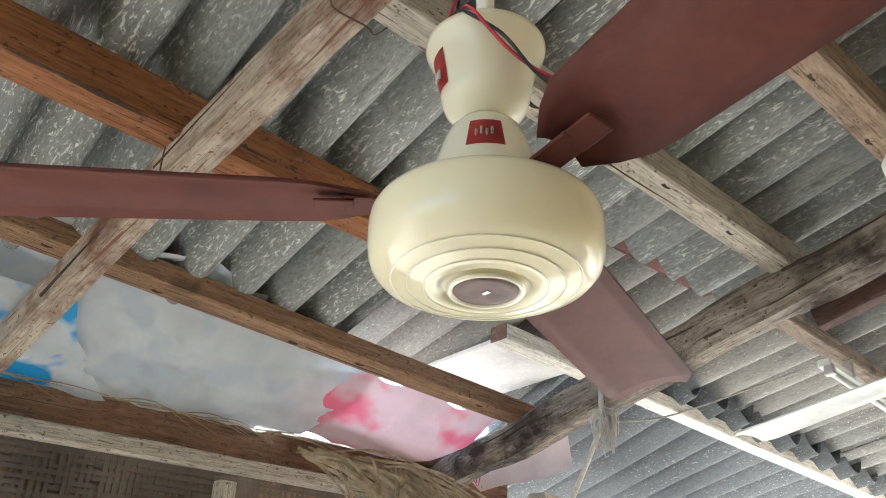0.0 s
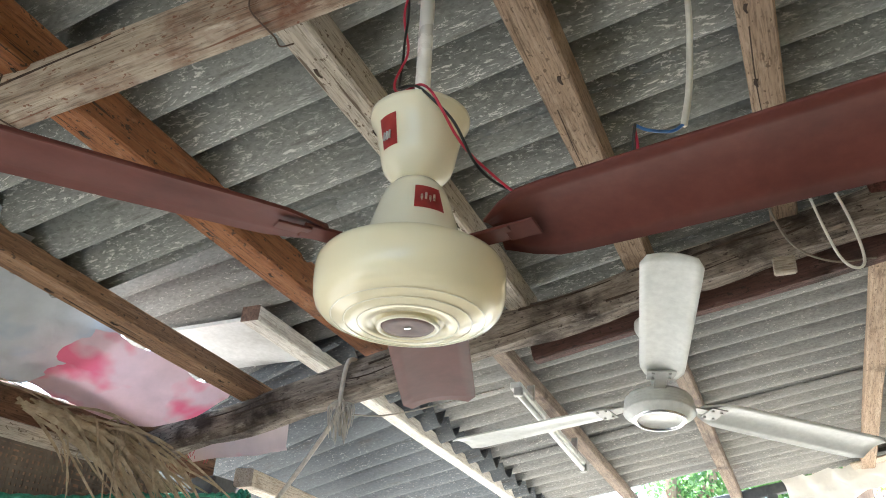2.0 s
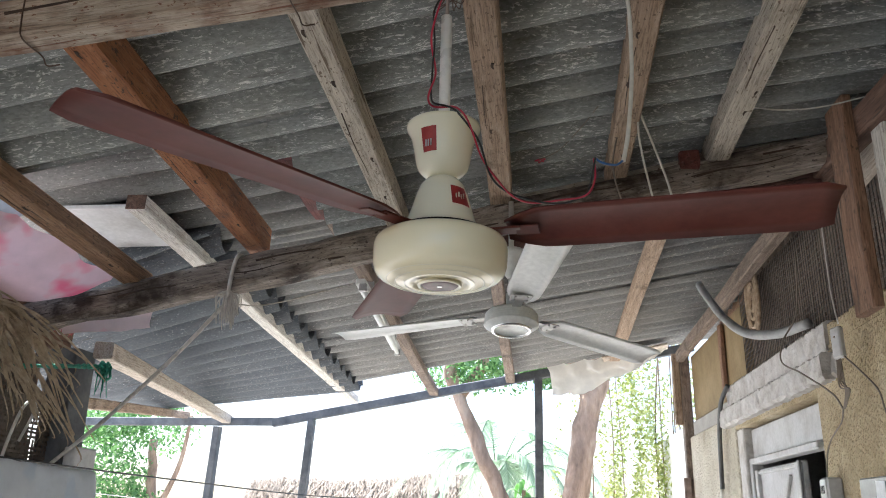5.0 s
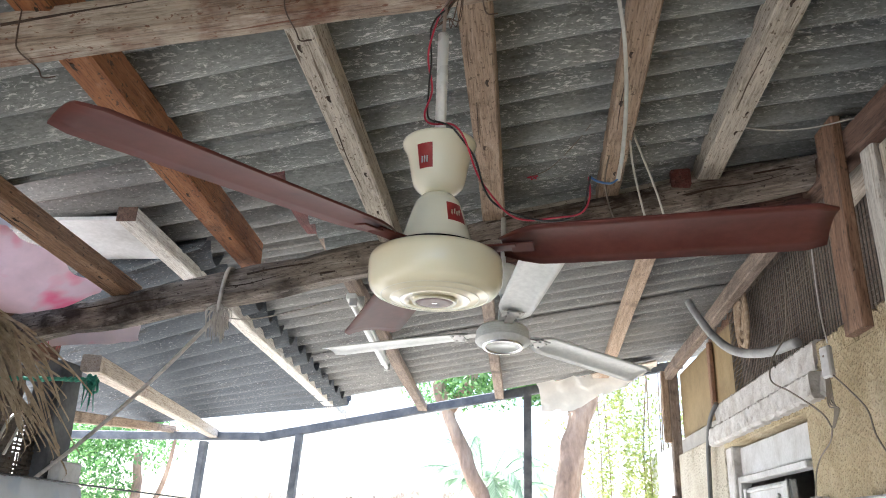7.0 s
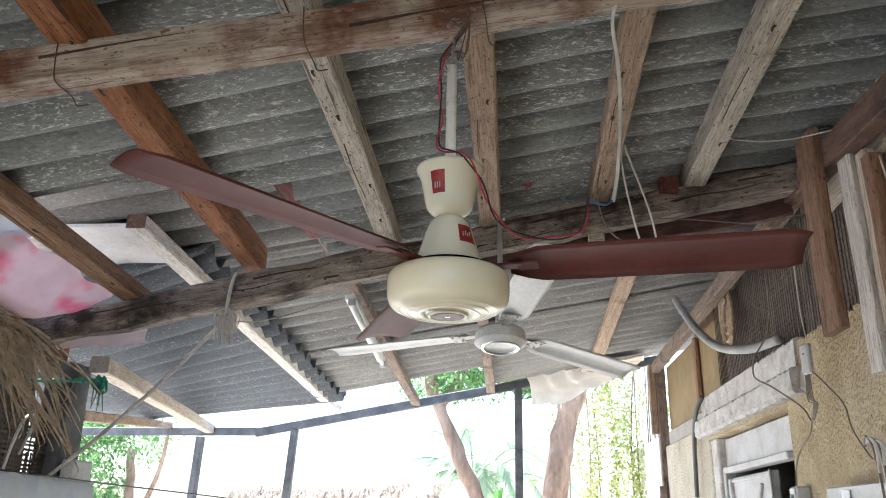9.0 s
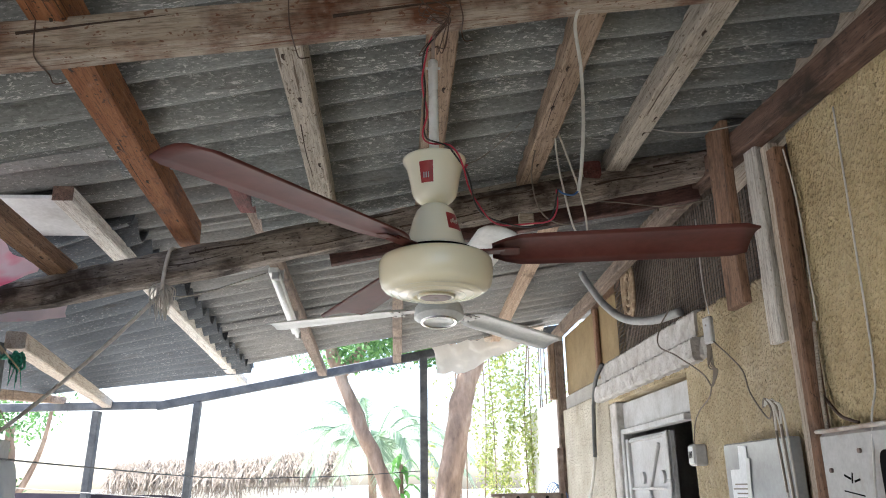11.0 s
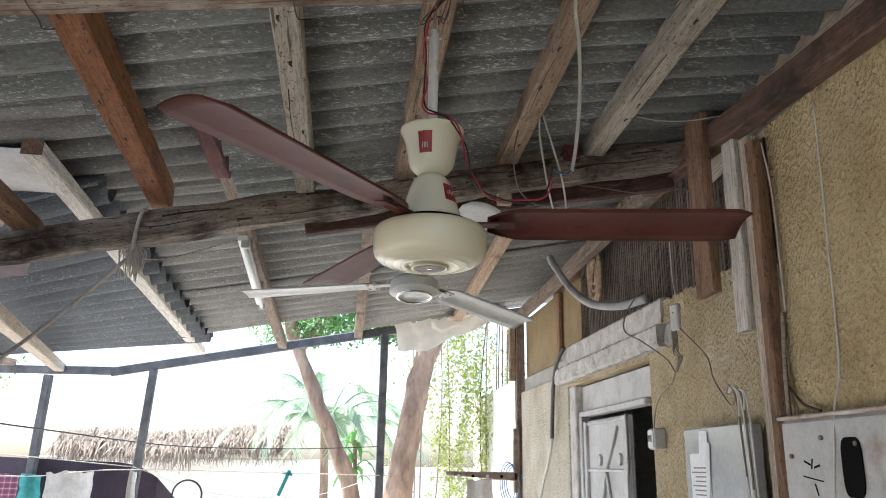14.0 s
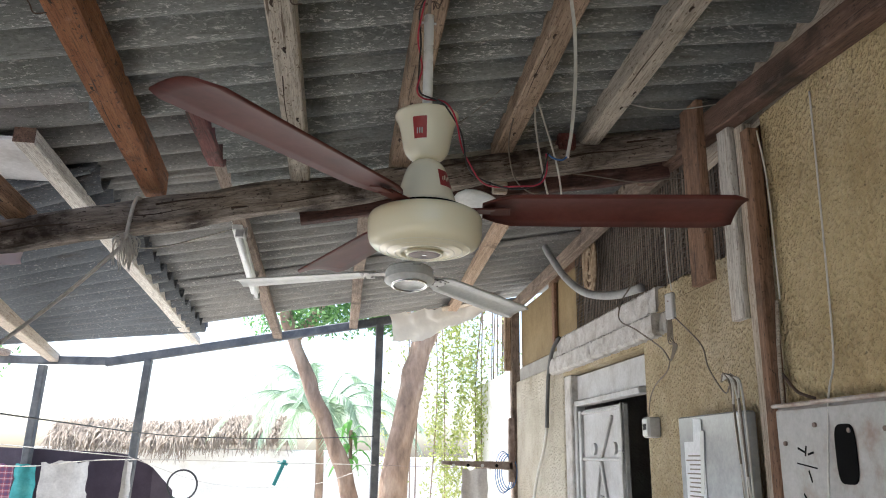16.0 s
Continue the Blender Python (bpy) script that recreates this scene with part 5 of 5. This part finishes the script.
# flat plate in place of a hole; the dark inside is its black colour
bm = bmesh.new()
pts = [(0.044 * math.copysign(abs(math.cos(a)) ** 0.5, math.cos(a)), 0.08 * math.copysign(abs(math.sin(a)) ** 0.5, math.sin(a))) for a in (2 * math.pi * k / 40 for k in range(40))]
fr = [bm.verts.new((-0.054, y + 0.07, z + 0.188)) for y, z in pts]
bk = [bm.verts.new((-0.046, y + 0.07, z + 0.188)) for y, z in pts]
bm.faces.new(fr)
for k in range(40):
    bm.faces.new((fr[k], fr[(k + 1) % 40], bk[(k + 1) % 40], bk[k]))
part("meter_window", bm, M_BLACK, meter, "black rounded plate for the dark hole in the meter box", False)
for dy, dz in ((0.20, 0.27), (0.045, 0.25), (0.36, 0.22), (-0.1, 0.25)):
    part("screw", tube_bm([(-0.057, dy, dz), (-0.05, dy, dz)], 0.007, 0, 10), M_RUST, meter)
for dy, dz, w, h, r in ((0.285, 0.20, 0.035, 0.006, 20), (0.262, 0.197, 0.006, 0.03, 15), (0.238, 0.19, 0.03, 0.006, -12), (0.262, 0.155, 0.10, 0.004, 8), (0.25, 0.125, 0.006, 0.035, -20), (0.28, 0.06, 0.04, 0.006, 50)):
    part("written_bar", box_bm((-0.0505, dy, dz), (0.001, w, h), 0, pose(0, 0, 0, r, 0, 0)), M_BLACK, meter)
cable("wall_cable", [(1.275, 0.59, 2.82), (1.272, 0.60, 2.4), (1.272, 0.62, 2.0), (1.225, 0.60, 1.85), (1.20, 0.62, 1.5), (1.20, 0.63, 1.2)], 0.003, M_WHITEWIRE, "white cord hanging down the stucco wall", "cord")
cable("wall_cable", [(1.245, 0.86, 2.80), (1.262, 0.855, 2.6), (1.262, 0.85, 2.2)], 0.003, M_WHITEWIRE, "thin white cord beside the post", "cord")
cable("wall_cable", [(1.262, 0.87, 2.2), (1.25, 0.872, 1.95), (1.25, 0.87, 1.5)], 0.006, M_PALE, "pale cane against the post", "cane")
cable("wall_cable", [(1.262, 0.88, 1.96), (1.255, 0.80, 1.90), (1.25, 0.74, 1.88), (1.25, 0.70, 1.87)], 0.005, M_DARKWIRE, "dark cable above the meter box", "cable")

# ---- outside ----
def leaves_bm(n, place, size, seed=1):
    r = random.Random(seed)
    verts, faces = [], []
    for _ in range(n):
        c = place(r)
        a = Vector((r.uniform(-1, 1), r.uniform(-1, 1), r.uniform(-1, 1))).normalized()
        b = a.cross(Vector((r.uniform(-1, 1), r.uniform(-1, 1), r.uniform(-1, 1)))).normalized()
        s = size * r.uniform(0.6, 1.4)
        k = len(verts)
        verts += [tuple(c - a * s), tuple(c + b * s * 0.45), tuple(c + a * s), tuple(c - b * s * 0.45)]
        faces.append((k, k + 1, k + 2, k + 3))
    bm = bmesh.new()
    me = bpy.data.meshes.new("tmp")
    me.from_pydata(verts, [], faces)
    bm.from_mesh(me)
    bpy.data.meshes.remove(me)
    return bm


def tree(name, trunk_pts, r0, r1, limbs, clumps, n, leaf, mat, label, seed):
    ob = base(name, trunk_pts[0], label, "tree")
    o = Vector(trunk_pts[0])
    bm = bmesh.new()
    pts = smooth_path([Vector(p) - o for p in trunk_pts], 8)
    add_tube(bm, pts, r0, 14, r1)
    for v in bm.verts:
        v.co += 0.03 * noise.noise(v.co * 5 + o) * Vector((1, 1, 0))
    part("trunk", bm, M_BARK, ob, "", True)
    for lp, ra, rb in limbs:
        bm = bmesh.new()
        add_tube(bm, smooth_path([Vector(p) - o for p in lp], 6), ra, 8, rb)
        part("limb", bm, M_BARK, ob, "", True)

    def place(r):
        c, rad = clumps[r.randrange(len(clumps))]
        d = Vector((r.gauss(0, 1), r.gauss(0, 1), r.gauss(0, 1))).normalized() * rad * r.uniform(0.35, 1.0)
        return Vector(c) - o + Vector((d.x, d.y, d.z * 0.75))

    part("crown", leaves_bm(n, place, leaf, seed), mat, ob)
    return ob


cl = [((rnd.uniform(-1.2, 0.7), rnd.uniform(7.2, 9.5), rnd.uniform(3.4, 5.2)), rnd.uniform(0.35, 0.7)) for _ in range(16)]
cl += [((-0.55, 7.5, 3.25), 0.35), ((0.0, 7.6, 3.45), 0.4), ((0.35, 7.7, 3.3), 0.3)]
tree("tree", [(0.20, 7.5, 0.0), (0.02, 7.5, 1.26), (-0.27, 7.5, 1.98), (-0.48, 7.5, 2.45), (-0.71, 7.5, 3.0), (-0.80, 7.5, 3.4), (-0.7, 7.6, 4.2)], 0.095, 0.065,
     [([(-0.68, 7.5, 3.0), (-0.45, 7.5, 3.3), (-0.35, 7.5, 3.7), (-0.2, 7.6, 4.3)], 0.07, 0.03), ([(-0.75, 7.5, 3.3), (-1.2, 7.6, 3.9), (-1.6, 7.7, 4.6)], 0.05, 0.02)],
     cl, 12000, 0.034, M_LEAF, "tree with bent brown trunk and light green crown", 3)
cl = [((rnd.uniform(0.2, 2.4), rnd.uniform(7.5, 9.0), rnd.uniform(4.0, 5.6)), rnd.uniform(0.3, 0.6)) for _ in range(10)]
tree("tree", [(0.44, 7.4, 0.0), (0.46, 7.4, 1.1), (0.52, 7.4, 1.7), (0.62, 7.4, 2.3), (0.70, 7.4, 2.7), (0.83, 7.4, 3.2), (1.05, 7.5, 4.2)], 0.155, 0.12,
     [([(0.75, 7.4, 2.9), (0.5, 7.4, 3.5), (0.3, 7.5, 4.3)], 0.08, 0.03)], cl, 6000, 0.036, M_LEAF, "thick brown tree trunk with leaves overhead", 4)
crp = base("creeper", (1.3, 8.2, 0), "sunlit yellow-green creeper hanging over the yard wall", "creeper")
strands = [(rnd.gauss(0.0, 0.36), rnd.uniform(-0.35, 0.35), rnd.uniform(0.3, 2.2), rnd.uniform(3.2, 4.2)) for _ in range(46)]


def on_strand(r):
    x, y, z0, z1 = strands[r.randrange(len(strands))]
    z = r.uniform(z0, z1)
    return Vector((x + 0.05 * math.sin(3 * z + 9 * x) + r.gauss(0, 0.035), y + r.gauss(0, 0.04), z))


part("foliage", leaves_bm(8500, on_strand, 0.026, 5), M_LEAF2, crp)
bm = bmesh.new()
for k in range(12):
    x = rnd.uniform(-0.7, 0.7)
    add_tube(bm, smooth_path([(x, rnd.uniform(-0.3, 0.3), 3.9), (x + rnd.uniform(-0.1, 0.1), 0, 2.4), (x + rnd.uniform(-0.15, 0.15), 0, 0.3)], 5), 0.008, 4)
tagged(part("stem_tangle", bm, M_BARK, crp), kind="stuff")
cl = [((rnd.uniform(-6.1, -4.95), rnd.uniform(8.5, 10.0), rnd.uniform(1.6, 3.3)), rnd.uniform(0.35, 0.7)) for _ in range(14)]
tree("tree", [(-5.1, 9.3, 0.0), (-5.05, 9.3, 1.2), (-5.1, 9.2, 2.6)], 0.10, 0.05, [([(-5.1, 9.3, 1.4), (-4.7, 9.2, 2.2), (-4.5, 9.0, 2.9)], 0.05, 0.02)], cl, 9000, 0.036, M_LEAF, "leafy green tree beyond the low side", 6)

# green shrub with big leaves
shrub = base("shrub", (0.0, 8.2, 0), "broad-leaved green shrub between the trees", "shrub")
for k in range(16):
    a, up = k * 2.4, 1.50 + 0.035 * k
    d = Vector((math.cos(a), 0.6 * math.sin(a), 0))
    L = 0.20 + 0.06 * math.sin(k * 1.7)
    mid = smooth_path([Vector((0, 0, up)), Vector((0, 0, up + 0.10)) + d * L * 0.5, Vector((0, 0, up + 0.04)) + d * L, Vector((0, 0, up - 0.14)) + d * L * 1.35], 4)
    side = d.cross(Vector((0, 0, 1)))
    bm = bmesh.new()
    prev = None
    for i, p in enumerate(mid):
        w = 0.075 * math.sin(math.pi * min(0.98, 0.04 + i / (len(mid) - 1))) * (0.75 + 0.25 * math.cos(i * 2.6))
        cur = [bm.verts.new(p + side * w - Vector((0, 0, 0.3 * w))), bm.verts.new(p), bm.verts.new(p - side * w - Vector((0, 0, 0.3 * w)))]
        if prev:
            for q in (0, 1):
                bm.faces.new((prev[q], prev[q + 1], cur[q + 1], cur[q]))
        prev = cur
    part("leaf", bm, M_BROAD, shrub, "", True)
part("stem", tube_bm([(0, 0, 0), (0.03, 0, 0.9), (0, 0, 2.0)], 0.025, 6), M_BARK, shrub)

# palm
palm_tree = base("palm_tree", (-0.45, 11.0, 0), "grey-green palm with arching fronds", "palm tree")
part("trunk", tube_bm([(0, 0, 0), (0.05, 0, 1.2), (0, 0, 2.4)], 0.07, 6, 10, 0.06), M_BARK, palm_tree)
for k in range(17):
    a = k * 0.37 + 0.1
    bm = bmesh.new()
    d = Vector((math.cos(a), 0.5 * math.sin(a), 0))
    L = 1.0 + 0.5 * rnd.random()
    rise = 0.7 * rnd.random() + 0.05
    pts = smooth_path([Vector((0, 0, 2.25)), Vector((0, 0, 2.35 + rise)) + d * L * 0.4, Vector((0, 0, 2.25 + rise)) + d * L * 0.8, Vector((0, 0, 1.80 + rise)) + d * L * 1.1], 9)
    add_tube(bm, pts, 0.014, 5, 0.004)
    for i in range(5, len(pts)):
        t = (pts[i] - pts[i - 1]).normalized()
        for sgn in (-1, 1):
            side = t.cross(Vector((0, 0, 1))).normalized() * sgn
            for h in range(3):
                p = pts[i - 1].lerp(pts[i], h / 3)
                tip = p + side * (0.20 + 0.05 * rnd.random()) + t * 0.20 - Vector((0, 0, 0.10 + 0.08 * rnd.random()))
                a0, a1, a2 = bm.verts.new(p), bm.verts.new(p + t * 0.026), bm.verts.new(tip)
                bm.faces.new((a0, a1, a2))
    part("frond", bm, M_FROND, palm_tree)

# thatched hut and yard wall
hut = base("thatched_hut", (-2.5, 13.0, 0), "low hut with ragged dry palm thatch over a whitewashed wall", "hut")
part("wall", box_bm((0, 0.4, 0.9), (6.2, 0.2, 1.8), 0.02), M_YARD, hut)
bm = bmesh.new()
add_box(bm, (-0.5, 0.9, 2.12), (4.2, 1.3, 0.07), 0.02, pose(0, 0, 0, 20, 0, 0))
part("roof", bm, M_THATCH, hut)
verts, faces = [], []
r9 = random.Random(12)
for k in range(2600):
    x = r9.uniform(-2.6, 1.5)
    z = r9.uniform(2.02, 2.36) + 0.05 * math.sin(x * 2.2) + 0.045 * x + 0.05 * noise.noise(Vector((x * 3, 0, 2)))
    y = (z - 2.0) * 1.2 + r9.uniform(-0.1, 0.1)
    L, w = r9.uniform(0.12, 0.45), r9.uniform(0.006, 0.018)
    dx = r9.gauss(0.0, 0.11)
    s = len(verts)
    verts += [(x - w, y, z), (x + w, y - 0.01, z), (x + dx + w * 0.3, y - 0.15, z - L), (x + dx - w * 0.3, y - 0.15, z - L)]
    faces.append((s, s + 1, s + 2, s + 3))
me = bpy.data.meshes.new("tmp")
me.from_pydata(verts, [], faces)
bm = bmesh.new()
bm.from_mesh(me)
bpy.data.meshes.remove(me)
part("thatch", bm, M_THATCH, hut)
tagged(mesh_ob("yard_wall", box_bm((0.0, 15.0, 0.85), (30, 0.2, 1.7), 0.02), M_YARD), "whitewashed yard wall in full sun", "wall", kind="structure")
# neighbouring house end beyond the corner post
tagged(mesh_ob("wall_beyond", box_bm((1.75, 7.2, 1.3), (0.25, 4.2, 2.6), 0.02), M_YARD), "sunlit white wall beyond the corner post", "wall", kind="structure")
timber("leaning_board", (1.274, 5.12, 2.42), (1.274, 5.12, 2.98), 0.055, 0.055, M_TAN, "short tan timber nailed beside the corner post", "board")
cable("door_rail", [(0.18, 5.47, 1.62), (1.31, 5.14, 1.60)], 0.002, M_RUST, "rusted wire behind the bracket", "wire", 2)
brk = base("steel_bracket", (1.00, 5.06, 1.63), "rusted perforated steel bracket fixed to the corner post", "bracket")
bm = box_bm((0, 0, 0), (0.60, 0.04, 0.07), 0.006)
for v in bm.verts:
    if v.co.x < -0.2 and v.co.z < 0:
        v.co.z += 0.04
part("arm", bm, M_RUST, brk)
part("upright", box_bm((0.29, 0, 0.13), (0.05, 0.04, 0.52), 0.005), M_RUST, brk)
for k in range(4):
    part("bolt_hole", tube_bm([(-0.2 + 0.12 * k, -0.024, 0.0), (-0.2 + 0.12 * k, -0.019, 0.0)], 0.014, 0, 10), M_BLACK if k % 2 else M_WHITEPAINT, brk)
coil = bmesh.new()
for k in range(4):
    add_tube(coil, [(1.27 - 0.018 * k + 0.065 * math.cos(a * math.pi / 12), 5.06, 1.58 + (0.13 + 0.012 * k) * math.sin(a * math.pi / 12)) for a in range(25)], 0.004, 5)
tagged(mesh_ob("cable_coil", coil, M_BLUEWIRE), "coil of blue cable hung on the corner post", "cable coil")

# boat hull and washing
bm = bmesh.new()
rings = []
for i in range(21):
    u = i / 20
    x = -4.6 + 3.02 * u
    top = 1.78 - 0.10 * u - (0.30 * max(0, (u - 0.86) / 0.14) ** 2.2)
    half = 0.45 * math.sqrt(max(0.02, 1 - u**5))
    rings.append([bm.verts.new((x, 6.0 + s * half, z)) for s, z in ((-0.9, 0.9), (-1, 1.2), (-1.0, top), (-0.9, top - 0.02), (1, top - 0.22), (1, 1.2), (0.9, 0.9))])
for a, b in zip(rings, rings[1:]):
    for k in range(6):
        bm.faces.new((a[k], a[k + 1], b[k + 1], b[k]))
bm.faces.new(rings[0])
bm.faces.new(rings[-1])
hull = base("boat_hull", (0, 0, 0), "dark purple painted boat hull stored on trestles", "boat")
part("hull", bm, M_HULL, hull)
for x in (-4.0, -2.1):
    part("trestle", box_bm((x, 6.0, 0.45), (0.10, 0.8, 0.92), 0.01), M_BROWN, hull)
M_PLAID = plaid("red_plaid_cloth", (0.30, 0.07, 0.10), (0.08, 0.06, 0.14), (0.50, 0.36, 0.38))
M_TEAL = mottled("teal_cloth", (0.03, 0.20, 0.20), (0.05, 0.28, 0.28), (0.10, 0.36, 0.34), 10, 0.85, 0.3)
M_GREYCLOTH = mottled("pale_grey_cloth", (0.42, 0.40, 0.38), (0.54, 0.52, 0.49), (0.62, 0.60, 0.57), 10, 0.9, 0.3)
for x0, x1, zt, mt, lab, sd in ((-2.86, -2.64, 1.58, M_PLAID, "red plaid cloth hung on the line", 21), (-2.63, -2.47, 1.585, M_TEAL, "teal cloth tied on the line", 22), (-2.43, -2.08, 1.61, M_GREYCLOTH, "pale grey washing hung on the line", 23), (-1.82, -1.75, 1.62, M_GREYCLOTH, "white rag tied to the post", 24), (0.90, 1.12, 1.595, M_GREYCLOTH, "white washing hung on the rusted wire", 25)):
    xs = [x0 + (x1 - x0) * k / 3 for k in range(4)]
    ly = 5.24 if x0 > 0 else 5.16
    rr = [[(x, ly + 0.015 * math.sin(k * 2 + sd), z) for k, x in enumerate(xs)] for z in (zt + 0.01, zt - 0.25, zt - 0.6)]
    tagged(mesh_ob("washing", cloth_bm(rr, 24, 12, 0.0, 0.035, sd, 11), mt, smooth=True), lab, "washing", "washing on the line")
cable("clothes_line", [(-4.2, 5.2, 1.70), (-2.7, 5.15, 1.58), (-1.83, 5.2, 1.64), (0.18, 5.45, 1.62)], 0.004, M_ROPE, "pale clothes line between the posts", "clothes line")
cable("clothes_line", [(-4.2, 5.3, 1.86), (-1.86, 5.44, 1.66)], 0.004, M_ROPE, "pale line tied to the post", "clothes line")
cable("clothes_line", [(-1.86, 5.44, 1.66), (-1.2, 5.6, 1.45), (-0.4, 5.7, 1.44), (0.18, 5.46, 1.62)], 0.003, M_ROPE, "slack cord between two posts", "clothes line")
ring = bmesh.new()
add_tube(ring, [(-1.42 + 0.12 * math.cos(k * math.pi / 16), 5.5, 1.44 + 0.12 * math.sin(k * math.pi / 16)) for k in range(33)], 0.008, 6)
tagged(mesh_ob("hoop", ring, M_BLACKWIRE), "dark wire hoop hung on the line", "hoop")
bm = bmesh.new()
add_box(bm, (-0.62, 5.352, 1.55), (0.03, 0.012, 0.22), 0.004, pose(0, 0, 0, 0, 22, 0))
add_box(bm, (-0.60, 5.352, 1.625), (0.09, 0.012, 0.02), 0.004, pose(0, 0, 0, 0, 12, 0))
tagged(mesh_ob("clothes_hanger", bm, M_TEAL), "small teal plastic peg hung on the cord", "hanger")

# unseen wall added behind the viewer; its height limits light from the back
tagged(mesh_ob("wall_back", box_bm((-0.4, -3.4, 1.2), (4.4, 0.2, 2.4), 0.02), M_CONCRETE), "unseen grey wall added behind the viewer to limit incoming light", "wall", kind="structure")
